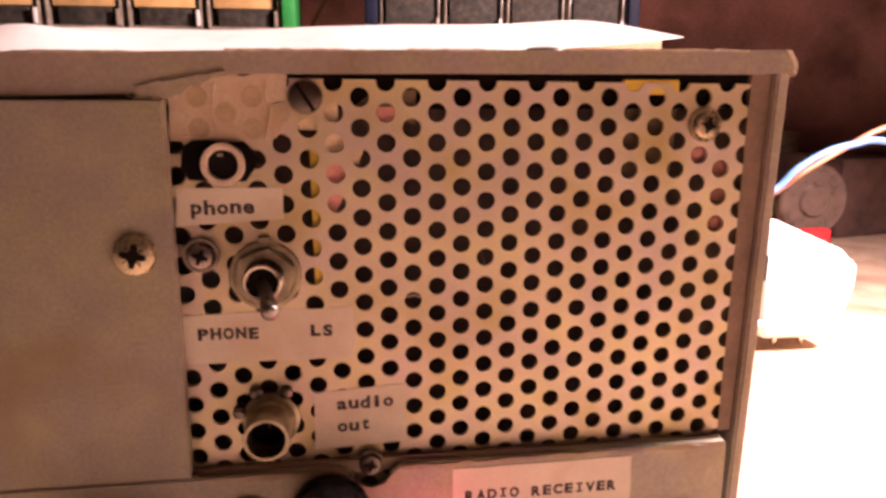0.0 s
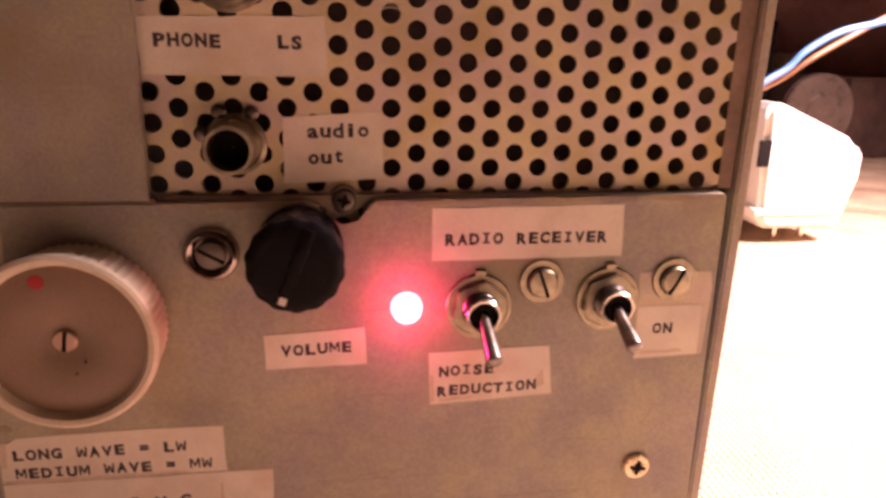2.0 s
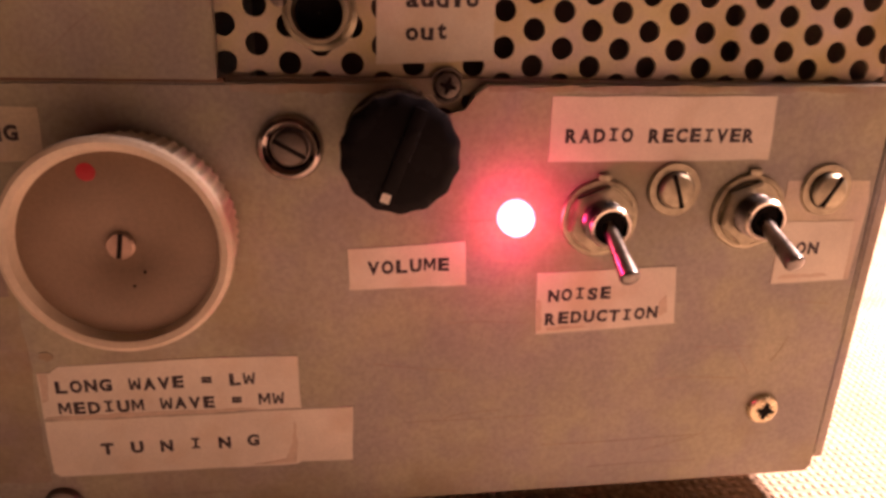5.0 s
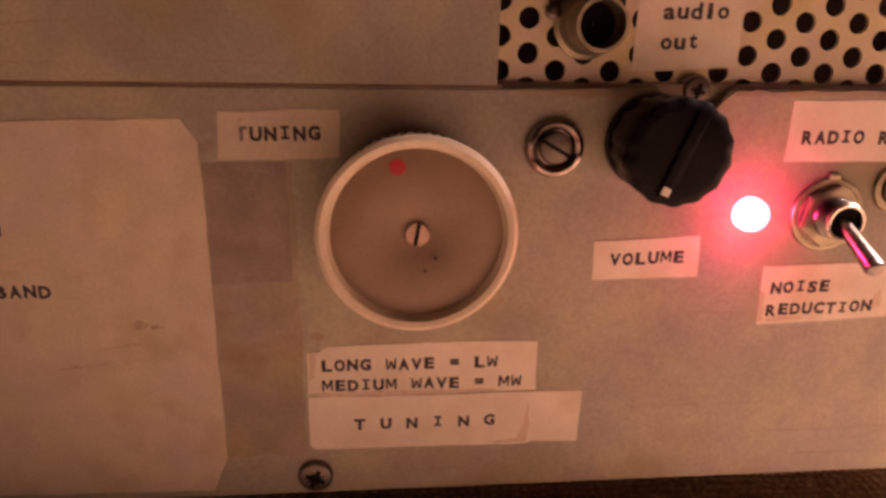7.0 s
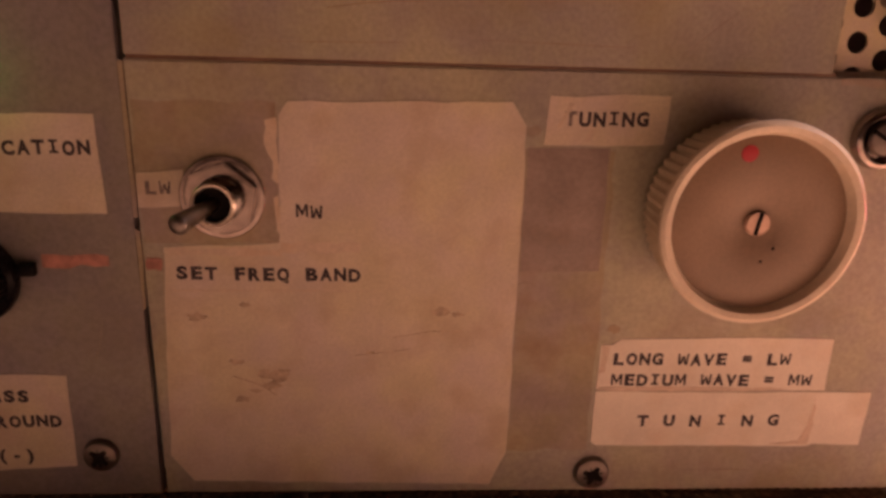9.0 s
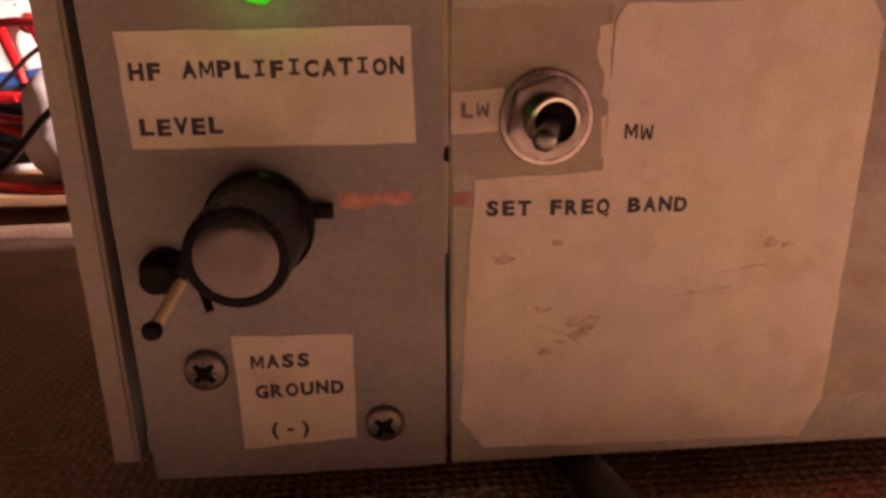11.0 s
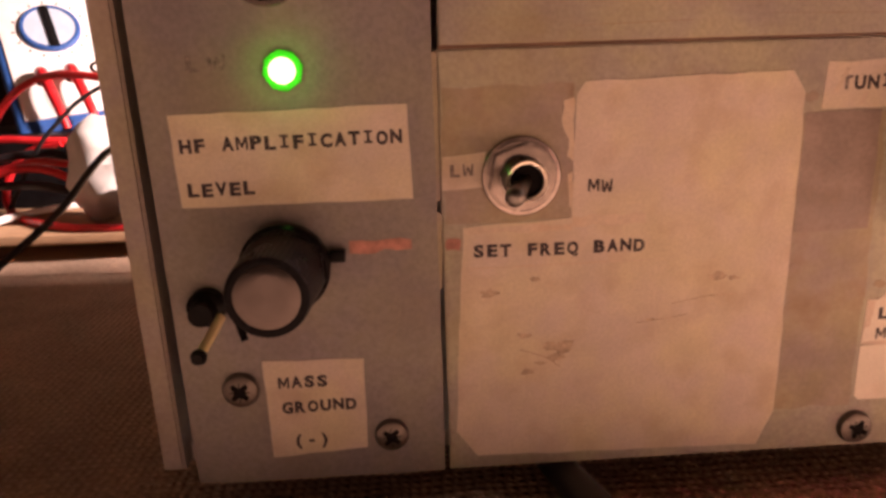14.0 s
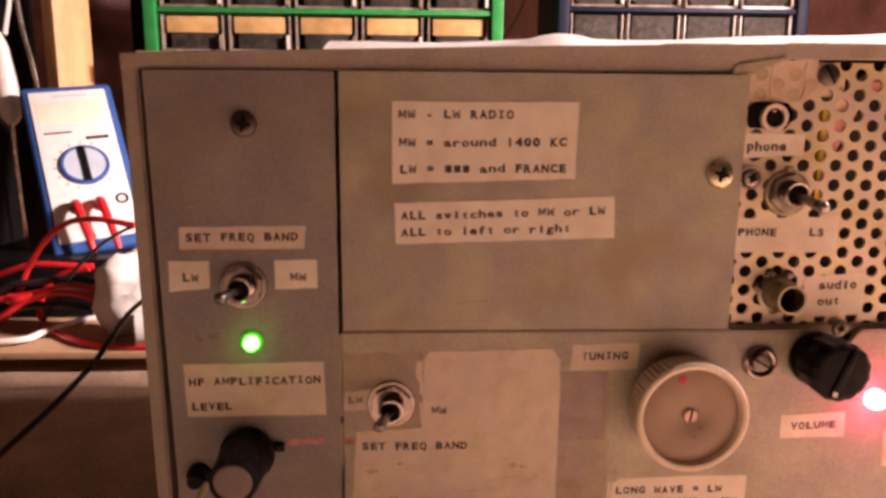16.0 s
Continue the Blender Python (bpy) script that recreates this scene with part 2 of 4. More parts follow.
# ---- shape helpers: all lengths in centimetres ----
BASE = {}


def thing(name, at, label, category, group="", kind=""):
    ob = new(name)
    ob.location = Vector(at) * CM
    BASE[ob.name] = Vector(at)
    return tagged(ob, label, category, group, kind)


def finish(ob, bm, mat, base, angle=35):
    bmesh.ops.recalc_face_normals(bm, faces=bm.faces)
    for v in bm.verts:
        v.co = (v.co - base) * CM
    bm.to_mesh(ob.data)
    bm.free()
    for p in ob.data.polygons:
        p.use_smooth = True
    ob.data.set_sharp_from_angle(angle=radians(angle))
    ob.data.materials.append(mat)


def part(name, bm, mat, parent, label=""):
    ob = new(name, bpy.data.meshes.new(name))
    base = BASE[parent.name]
    BASE[ob.name] = base
    finish(ob, bm, mat, base)
    ob.parent = parent
    return tagged(ob, label)


def solid(name, bm, mat, label, category, group="", kind="", at=None):
    base = Vector(at) if at else Vector((0, 0, 0))
    ob = new(name, bpy.data.meshes.new(name))
    ob.location = base * CM
    BASE[ob.name] = base
    finish(ob, bm, mat, base)
    return tagged(ob, label, category, group, kind)


def box(x0, x1, y0, y1, z0, z1, bevel=0.0, bm=None, segments=2):
    made = bmesh.new()
    bmesh.ops.create_cube(made, size=1.0, matrix=Matrix.Translation(((x0 + x1) / 2, (y0 + y1) / 2, (z0 + z1) / 2)) @ Matrix.Diagonal((x1 - x0, y1 - y0, z1 - z0, 1)))
    if bevel:
        bmesh.ops.bevel(made, geom=made.edges[:], offset=bevel, segments=segments, affect="EDGES", profile=0.6)
    return made if bm is None else join(bm, made)


def join(bm, other):
    me = bpy.data.meshes.new("joined")
    other.to_mesh(me)
    other.free()
    bm.from_mesh(me)
    bpy.data.meshes.remove(me)
    return bm


def turned(bm, m):
    bmesh.ops.transform(bm, matrix=m, verts=bm.verts)
    return bm


def plate(points, y_front, y_back, bevel=0.0):
    """A flat piece with the outline of (x, z) points, from y_front to y_back."""
    bm = bmesh.new()
    front = [bm.verts.new((x, y_front, z)) for x, z in points]
    back = [bm.verts.new((x, y_back, z)) for x, z in points]
    bm.faces.new(front)
    bm.faces.new(back[::-1])
    for i in range(len(points)):
        j = (i + 1) % len(points)
        bm.faces.new((front[i], back[i], back[j], front[j]))
    if bevel:
        edges = [e for e in bm.edges if all(v in front for v in e.verts)]
        bmesh.ops.bevel(bm, geom=edges, offset=bevel, segments=2, affect="EDGES")
    return bm


def lathe(profile, x, z, y=0.0, segs=32, flute=0, depth=0.0, tilt=None, caps=True):
    """Turned round an axis along y through (x, z): profile rows of (radius, y). flute: grooves round the side."""
    bm = bmesh.new()
    rings = []
    for r, dy in profile:
        ring = []
        for i in range(segs):
            a = 2 * math.pi * i / segs
            rad = r - (depth * (0.5 + 0.5 * math.cos(flute * a)) if flute and r > 0.05 else 0)
            ring.append(bm.verts.new((rad * math.cos(a), dy, rad * math.sin(a))))
        rings.append(ring)
    for a, b in zip(rings, rings[1:]):
        for i in range(segs):
            j = (i + 1) % segs
            bm.faces.new((a[i], a[j], b[j], b[i]))
    if caps:
        bm.faces.new(rings[0])
        bm.faces.new(rings[-1][::-1])
    if tilt:
        turned(bm, tilt)
    return turned(bm, Matrix.Translation((x, y, z)))


def smooth_path(points, steps=8):
    p = [Vector(q) for q in points]
    p = [2 * p[0] - p[1], *p, 2 * p[-1] - p[-2]]
    out = []
    for a, b, c, d in zip(p, p[1:], p[2:], p[3:]):
        for i in range(steps):
            t = i / steps
            out.append(0.5 * (2 * b + (c - a) * t + (2 * a - 5 * b + 4 * c - d) * t * t + (3 * b - a - 3 * c + d) * t ** 3))
    return out + [p[-2]]


def tube(points, radius, segs=10, steps=8, taper=None):
    pts = smooth_path(points, steps)
    bm = bmesh.new()
    rings, side = [], None
    for i, q in enumerate(pts):
        ahead = (pts[min(i + 1, len(pts) - 1)] - pts[max(i - 1, 0)]).normalized()
        side = (side - ahead * side.dot(ahead)).normalized() if side else ahead.orthogonal().normalized()
        up = ahead.cross(side)
        r = radius if taper is None else radius + (taper - radius) * i / (len(pts) - 1)
        rings.append([bm.verts.new(q + r * (math.cos(2 * math.pi * k / segs) * side + math.sin(2 * math.pi * k / segs) * up)) for k in range(segs)])
    for a, b in zip(rings, rings[1:]):
        for k in range(segs):
            j = (k + 1) % segs
            bm.faces.new((a[k], a[j], b[j], b[k]))
    bm.faces.new(rings[0][::-1])
    bm.faces.new(rings[-1])
    return bm


GLYPHS = {}


def glyph(ch):
    """One character as flat triangles, its left edge at 0, its capital height 1, its width told."""
    if ch == "M":
        stroke = [(0, 0), (0, 1), (0.25, 1), (0.5, 0.46), (0.75, 1), (1, 1), (1, 0), (0.8, 0), (0.8, 0.64), (0.57, 0.17), (0.43, 0.17), (0.2, 0.64), (0.2, 0)]
        GLYPHS[ch] = (np.array(stroke), [tuple(range(len(stroke)))])
    if ch == "W":
        stroke = [(0, 1), (0.08, 0), (0.36, 0), (0.5, 0.46), (0.64, 0), (0.92, 0), (1, 1), (0.81, 1), (0.745, 0.3), (0.58, 0.8), (0.42, 0.8), (0.255, 0.3), (0.19, 1)]
        GLYPHS[ch] = (np.array(stroke), [tuple(range(len(stroke)))])
    if ch == "I":               # with cross strokes at head and foot
        stroke = [(0, 0), (0, 0.19), (0.21, 0.19), (0.21, 0.81), (0, 0.81), (0, 1), (0.64, 1), (0.64, 0.81), (0.43, 0.81), (0.43, 0.19), (0.64, 0.19), (0.64, 0)]
        GLYPHS[ch] = (np.array(stroke), [tuple(range(len(stroke)))])
    if ch not in GLYPHS:
        cu = bpy.data.curves.new("glyph", "FONT")
        cu.body, cu.size, cu.offset, cu.resolution_u = ch, 1.0, {"m": 0.006, "w": 0.045}.get(ch, 0.034 if ch.islower() else 0.052), 3
        ob = bpy.data.objects.new("glyph", cu)
        me = bpy.data.meshes.new_from_object(ob)
        v = np.array([tuple(q.co) for q in me.vertices]).reshape(-1, 3)
        GLYPHS[ch] = (v[:, :2] / 0.73, [tuple(p.vertices) for p in me.polygons])
        bpy.data.objects.remove(ob)
        bpy.data.curves.remove(cu)
        bpy.data.meshes.remove(me)
    return GLYPHS[ch]


def lettering(lines, y, parent, mat=None, lean=0.0, name="lettering"):
    """Typed lines (x, z, text, advance, capital height) on the plane y, every character on its own pitch."""
    bm = bmesh.new()
    for x, z, text, step, high in lines:
        for i, ch in enumerate(text):
            if ch == " ":
                continue
            cx, cz = x + i * step, z + i * step * math.tan(radians(lean))
            if ch == "#":           # an unlettered block
                join(bm, box(cx + 0.1 * step, cx + 0.85 * step, y - 0.003, y, cz, cz + 0.9 * high))
                continue
            v, faces = glyph(ch)
            wide = v[:, 0].max() - v[:, 0].min()
            fit_w = min(0.86 * step / (wide * high), 1.6 if ch.islower() else 1.25) if ch not in "-=1It.()" else min(0.7 * step / (wide * high), 1.0)
            off = (step * 0.9 - wide * high * fit_w) / 2 - v[:, 0].min() * high * fit_w
            jig = random.uniform(-0.012, 0.012)
            verts = [bm.verts.new((cx + off + a * high * fit_w, y, cz + jig + b * high)) for a, b in v]
            for f in faces:
                try:
                    bm.faces.new([verts[k] for k in f])
                except ValueError:
                    pass
    return part(name, bm, mat or INK, parent)


# ---- the room and the bench ----
def slab(name, x0, x1, y0, y1, z0, z1, mat, label, category):
    return solid(name, box(x0, x1, y0, y1, z0, z1), mat, label, category, kind="structure")


slab("wall_north", -160, 160, 86, 92, -80, 170, WALL, "dark brown stained wall behind the workbench", "wall")
# unseen walls and ceiling added, dark to keep bounce and reflections low
slab("wall_south", -160, 160, -166, -160, -80, 170, PLASTER, "unseen room wall, darkened for dim reflections", "wall")
slab("wall_east", 160, 166, -160, 86, -80, 170, PLASTER, "unseen room wall, darkened for dim reflections", "wall")
slab("wall_west", -166, -160, -160, 86, -80, 170, PLASTER, "unseen room wall, darkened for dim reflections", "wall")
slab("ceiling", -160, 160, -160, 86, 170, 176, PLASTER, "unseen room ceiling, darkened for dim reflections", "ceiling")
slab("floor", -160, 160, -160, 86, -86, -80, WALL, "dark brown floor below the bench", "floor")
slab("bench", -130, 130, -62, 85.5, -4, BENCH - 0.2, BOARD, "wooden workbench under a woven cloth", "workbench")


def cloth():
    bm = bmesh.new()
    xs, ys = np.linspace(-70, 85, 156), np.linspace(-61.5, 84, 147)
    grid = [[bm.verts.new((x, y, BENCH + 0.05 * noise.noise((x * 0.25, y * 0.25, 0.0)))) for x in xs] for y in ys]
    for r, s in zip(grid, grid[1:]):
        for i in range(len(xs) - 1):
            bm.faces.new((r[i], r[i + 1], s[i + 1], s[i]))
    return solid("bench_cloth", bm, CLOTH, "beige coarsely woven cloth spread over the bench", "cloth")


cloth()

# ---- the radio ----
radio = thing("radio_receiver", (-5.0, 7.0, BENCH), "home-made grey radio receiver with typed paper labels standing on the bench", "radio")

part("side_panel", plate([(-20.28, 1.45), (-19.84, 1.45), (-20.02, 17.47), (-20.50, 17.47)], 0.28, 15.0, 0.06), SHELL, radio, "beige painted plywood side")
part("side_panel", plate([(9.72, 1.55), (10.0, 1.55), (10.27, 17.97), (9.99, 17.97)], 0.28, 15.0, 0.05), SHELL, radio, "beige painted plywood side")
part("bottom_panel", box(-19.74, 9.65, 0.5, 15.0, 1.55, 1.95), SHELL, radio)
part("back_panel", plate([(-19.74, 1.96), (9.65, 1.96), (9.65, 17.96), (-19.74, 17.47)], 14.6, 14.98), SHELL, radio)
part("top_panel", plate([(-20.4, 17.48), (9.95, 17.99), (9.95, 18.33), (-20.4, 17.79)], 0.72, 15.0, 0.04), SHELL, radio, "painted top board")
TOP_EDGE = [(-20.46, 17.42), (-14.3, 17.42), (-8.0, 17.43), (-5.0, 17.44), (-2.75, 17.5), (-2.5, 17.62), (-2.0, 17.66), (-1.5, 17.82), (-1.0, 17.87),
            (3.0, 17.9), (9.78, 17.92), (10.27, 17.95), (10.29, 18.14), (10.12, 18.40), (6.0, 18.36), (0.0, 18.31), (-8.0, 18.16), (-14.0, 18.0), (-20.46, 17.82)]
part("top_fascia", plate(TOP_EDGE, 0.12, 0.71, 0.05), SHELL, radio, "chipped beige strip along the top edge")
for fx in (-18.0, 7.5):
    for fy in (2.5, 13.0):
        part("foot", turned(lathe([(0.6, 0), (0.75, 0.9), (0.75, 1.1)], 0, 0, 0, 20), Matrix.Translation((fx, fy, 1.56)) @ Matrix.Rotation(radians(-90), 4, "X")), BLACK, radio, "black rubber foot")


def ragged(points, amount=0.02, step=0.5):
    """An outline with slightly uneven edges."""
    out = []
    for (x0, z0), (x1, z1) in zip(points, points[1:] + points[:1]):
        n = max(1, int(math.hypot(x1 - x0, z1 - z0) / step))
        for i in range(n):
            t = i / n
            j = amount if i else 0
            out.append((x0 + (x1 - x0) * t + random.uniform(-j, j), z0 + (z1 - z0) * t + random.uniform(-j, j)))
    return out


left_panel = part("front_panel", plate(ragged([(-19.48, 1.29), (-14.46, 1.29), (-14.44, 17.38), (-19.80, 17.36)], 0.012, 0.8), 0.0, 0.2, 0.03), GREY_DIM, radio, "narrow grey painted metal front panel")
lower_panel = part("front_panel", plate([(-14.36, 1.3), (9.42, 1.42), (9.53, 1.55), (9.5, 9.62), (9.44, 9.7), (1.95, 9.66), (1.75, 9.5), (1.62, 9.2), (1.3, 9.12), (1.0, 9.25), (0.85, 9.55), (0.6, 9.66), (-14.36, 9.66)], 0.0, 0.2, 0.04), GREY, radio, "wide grey painted metal front panel")
upper_panel = part("front_panel", plate([(-14.32, 9.72), (-2.4, 9.7), (-2.33, 17.39), (-14.32, 17.40)], -0.04, 0.2, 0.03), GREY, radio, "grey painted metal cover panel")
part("seam", box(-14.31, -2.3, 0.03, 0.18, 9.655, 9.725), SEAM, radio, "thin brown seam between the panels")
part("seam_filler", plate([(-14.45, 6.95), (-14.37, 6.95), (-14.37, 9.62), (-14.45, 9.62)], 0.012, 0.15), GREY_DIRTY, radio, "old paint filling the seam")
part("seam_filler", plate([(-14.45, 5.2), (-14.40, 5.25), (-14.37, 6.0), (-14.37, 6.7), (-14.45, 6.75)], 0.015, 0.15), GREY_DIRTY, radio, "old paint filling the seam")
part("lower_lip", box(-2.3, 9.45, 0.21, 0.36, 9.45, 9.74, 0.03), GREY_DIRTY, radio, "dirty brown panel edge")

# perforated plate: round holes 4 mm wide, 6 mm apart in staggered columns
COL, PITCH, HOLE, MX, MZ = 0.512, 0.6, 0.192, 2.81, 17.14


def perforated():
    bm = bmesh.new()
    y0, y1, seg = 0.40, 0.47, 16

    def ring(cx, cz, corners, a0=0.0, a1=2 * math.pi):
        full = a1 - a0 > 6
        n = seg if full else seg // 2
        arc = [a0 + (a1 - a0) * i / n for i in range(n if full else n + 1)]
        inner = [bm.verts.new((cx + HOLE * math.cos(a), y0, cz + HOLE * math.sin(a))) for a in arc]
        deep = [bm.verts.new((cx + HOLE * math.cos(a), y1, cz + HOLE * math.sin(a))) for a in arc]
        outer = []
        for a in arc:
            dx, dz = math.cos(a), math.sin(a)
            k = min((COL / 2) / max(abs(dx), 1e-6), (PITCH / 2) / max(abs(dz), 1e-6))
            outer.append(bm.verts.new((cx + k * dx, y0, cz + k * dz)))
        m = len(arc)
        for i in range(m if full else m - 1):
            j = (i + 1) % m
            bm.faces.new((inner[i], inner[j], outer[j], outer[i]))
            bm.faces.new((inner[i], deep[i], deep[j], inner[j]))
        for sx in (1, -1):      # the cell's corners
            for sz in (1, -1):
                c = Vector((cx + sx * COL / 2, y0, cz + sz * PITCH / 2))
                near = sorted((i for i in range(m) if (outer[i].co.x - cx) * sx > -1e-5 and (outer[i].co.z - cz) * sz > -1e-5), key=lambda i: (outer[i].co - c).length)
                side = [i for i in near if abs(abs(outer[i].co.x - cx) - COL / 2) < 1e-5]
                cap = [i for i in near if abs(abs(outer[i].co.z - cz) - PITCH / 2) < 1e-5]
                if side and cap and side[0] != cap[0] and (outer[side[0]].co - c).length > 1e-5:
                    bm.faces.new((bm.verts.new(c), outer[side[0]], outer[cap[0]]))

    for k in range(-11, 14):
        cx = MX + k * COL
        low = 8.9
        z = MZ + (0.3 if k % 2 else 0.0) + 1.2
        while z > low:
            if z < 18.06:
                if k < 13:
                    ring(cx, z, None)
                else:
                    ring(cx, z, None, math.pi / 2, 3 * math.pi / 2)
            z -= PITCH
    bmesh.ops.remove_doubles(bm, verts=bm.verts, dist=0.002)
    bmesh.ops.bisect_plane(bm, geom=bm.verts[:] + bm.edges[:] + bm.faces[:], plane_co=(0, 0, 17.79), plane_no=(0.008, 0, 1), clear_outer=True)
    return bm


grille = part("perforated_plate", perforated(), MESH, radio, "bare aluminium plate with staggered round holes")
# darker shell colour paints the shade on the case's inner side
part("side_return", plate([(9.50, 9.75), (9.80, 9.75), (9.97, 17.9), (9.50, 17.9)], 0.44, 0.56), SHADED_SHELL, radio, "inner edge of the case, coloured brown for its shade")
# dark sheet and strip stand in for the shade inside the case
part("interior", box(-2.6, 9.6, 6.0, 6.2, 2.0, 17.9), INNER, radio, "dark sheet standing in for the shaded inside of the case")
part("plate_rail", box(-2.3, 9.6, 0.58, 0.66, 17.2, 17.92), DARK, radio, "near-black strip painting the shade above the plate")
part("transformer", box(6.7, 7.9, 0.42, 0.56, 17.50, 17.80, 0.03), YELLOW, radio, "yellow taped transformer")
part("circuit_part", box(0.26, 0.44, 0.50, 0.75, 13.6, 16.62, 0.03), YELLOW, radio, "yellow insulating strip")
part("circuit_part", plate([(0.02, 16.82), (0.40, 16.80), (0.84, 17.00), (0.84, 17.4), (0.02, 17.45)], 0.50, 0.56), CREAM_PART, radio, "cream component")
part("circuit_part", plate([(0.48, 16.2), (1.22, 16.12), (1.42, 16.62), (0.86, 16.75), (0.48, 16.72)], 0.50, 0.56), CREAM_PART, radio, "cream component")
part("circuit_part", plate([(0.48, 15.35), (0.72, 15.10), (0.98, 15.60), (0.98, 16.1), (0.48, 16.15)], 0.50, 0.56), ROSE, radio, "pink component")
part("circuit_part", plate([(1.06, 17.2), (1.5, 17.5), (2.4, 17.6), (2.4, 16.9), (1.7, 17.1), (1.3, 17.05)], 0.50, 0.56), TIN, radio)
part("circuit_part", plate([(1.62, 16.85), (1.92, 16.85), (2.2, 17.25), (1.62, 17.25)], 0.48, 0.54), ROSE, radio, "pink component")
for cz in (14.75, 15.35, 15.95):
    part("circuit_part", lathe([(0.20, 0.9), (0.20, 0.60), (0.12, 0.54), (0.02, 0.53)], 9.08, cz, 0, 14), PINK, radio, "small dull red component")
part("circuit_part", lathe([(0.22, 0.9), (0.22, 0.58), (0.1, 0.52), (0.02, 0.52)], 8.5, 16.25, 0, 14), ROSE, radio)
part("circuit_part", plate([(-0.12, 11.55), (0.12, 11.55), (0.12, 11.85), (-0.12, 11.75)], 0.50, 0.56), CREAM_PART, radio)
part("circuit_part", plate([(6.5, 15.9), (7.9, 15.8), (8.0, 17.2), (6.9, 17.3)], 0.62, 0.7), TIN, radio, "dusty part behind the holes")


# ---- fittings ----
def hex_prism(x, z, r, y0, y1, spin=0.0):
    pts = [(x + r * math.cos(spin + i * math.pi / 3), z + r * math.sin(spin + i * math.pi / 3)) for i in range(6)]
    return plate(pts, y0, y1, 0.03)


def screw(x, z, r, y=0.0, mat=STEEL, cross=True, spin=20.0, washer=0.0, label="", cup=False):
    """A screw head on the plane y, its slot or cross laid on as near-black shade."""
    h = 0.45 * r
    if washer:
        if cup:
            w = part("screw", lathe([(washer, 0), (washer, -0.06), (washer * 0.92, -0.16), (washer * 0.8, -0.2), (washer * 0.66, -0.14), (washer * 0.6, -0.03)], x, z, y, 32), NICKEL, radio, label)
        else:
            w = part("screw", lathe([(washer, 0), (washer, -0.05), (washer * 0.96, -0.08), (r * 0.8, -0.08)], x, z, y, 32), mat, radio, label)
        y0 = y - 0.08
        if not cup:
            # black ring paints the shade between head and washer
            part("dark_gap", lathe([(r * 1.07, -0.07), (r * 1.07, -0.086), (r * 0.9, -0.086)], x, z, y, 28, caps=False), DARK, w)
        head = part("head", lathe([(r, 0.02), (r, -h * 0.5), (r * 0.86, -h * 0.85), (r * 0.4, -h), (0.02, -h)], x, z, y0, 28), mat, w)
    else:
        y0 = y
        head = w = part("screw", lathe([(r, 0), (r, -h * 0.35), (r * 0.9, -h * 0.75), (r * 0.6, -h), (0.02, -h * 1.02)], x, z, y0, 28), mat, radio, label)
    if cross:
        star = []
        for arm in range(4):    # four blunt arms, with small ribs between them
            for turn, reach in ((-11, 0.60), (11, 0.60), (45, 0.27)):
                a = radians(90 * arm + turn)
                star.append((r * reach * math.cos(a), r * reach * math.sin(a)))
        bar = plate(star, -h - 0.014, -h * 0.45)
        for turn in (45, 135):
            join(bar, turned(box(-0.56 * r, 0.56 * r, -h - 0.0135, -h * 0.45, -0.025 * r, 0.025 * r), Matrix.Rotation(radians(turn), 4, "Y")))
    else:
        bar = box(-0.95 * r, 0.95 * r, -h - 0.012, -h * 0.45, -0.11 * r, 0.11 * r)
    part("slot", turned(bar, Matrix.Translation((x, y0, z)) @ Matrix.Rotation(radians(spin), 4, "Y")), GUNMETAL if mat is STEEL else DARK, head)
    return w


screw(-3.06, 14.50, 0.41, -0.04, BRASS, True, 12, label="yellowish zinc-plated cross-head screw")
screw(-17.03, 15.88, 0.38, 0.0, DULL, True, 10, label="dull grey cross-head screw")
screw(-18.42, 3.35, 0.36, 0.0, DULL, True, 45, label="dark cross-head screw")
screw(-15.52, 2.2, 0.34, 0.0, DULL, True, 40, label="dark cross-head screw")
screw(-5.87, 1.80, 0.36, 0.0, DULL, True, 25, label="dark cross-head screw")
screw(8.06, 3.12, 0.33, 0.0, BRASS, True, 10, label="yellowish cross-head screw")
screw(-1.31, 8.62, 0.31, 0.0, DULL, False, 30, 0.55, "slotted screw in a raised cup washer", True)
screw(5.48, 7.84, 0.33, 0.0, DULL_BRASS, False, 70, 0.50, "slotted screw on a flat washer")
screw(8.47, 7.80, 0.33, 0.0, DULL_BRASS, False, 118, 0.50, "slotted screw on a flat washer")
part("screw", turned(lathe([(0.5, 0), (0.45, 0.10), (0.30, 0.16), (0.02, 0.17)], 0, 0, 0, 24), Matrix.Translation((5.1, 0.95, 18.29)) @ Matrix.Rotation(radians(90), 4, "X")), DULL, radio, "flat screw head on the top board")
screw(0.23, 17.44, 0.33, 0.40, DULL, False, 58, label="dull slotted screw")
screw(-1.93, 14.36, 0.27, 0.36, NICKEL, True, 20, 0.36, "cross-head screw on a washer")
screw(8.5, 16.87, 0.27, 0.40, BRASS, True, 15, 0.36, "small cross-head screw on a washer")
screw(1.32, 9.62, 0.24, 0.30, DULL, True, 15, 0.30, "small cross-head screw in a notch")


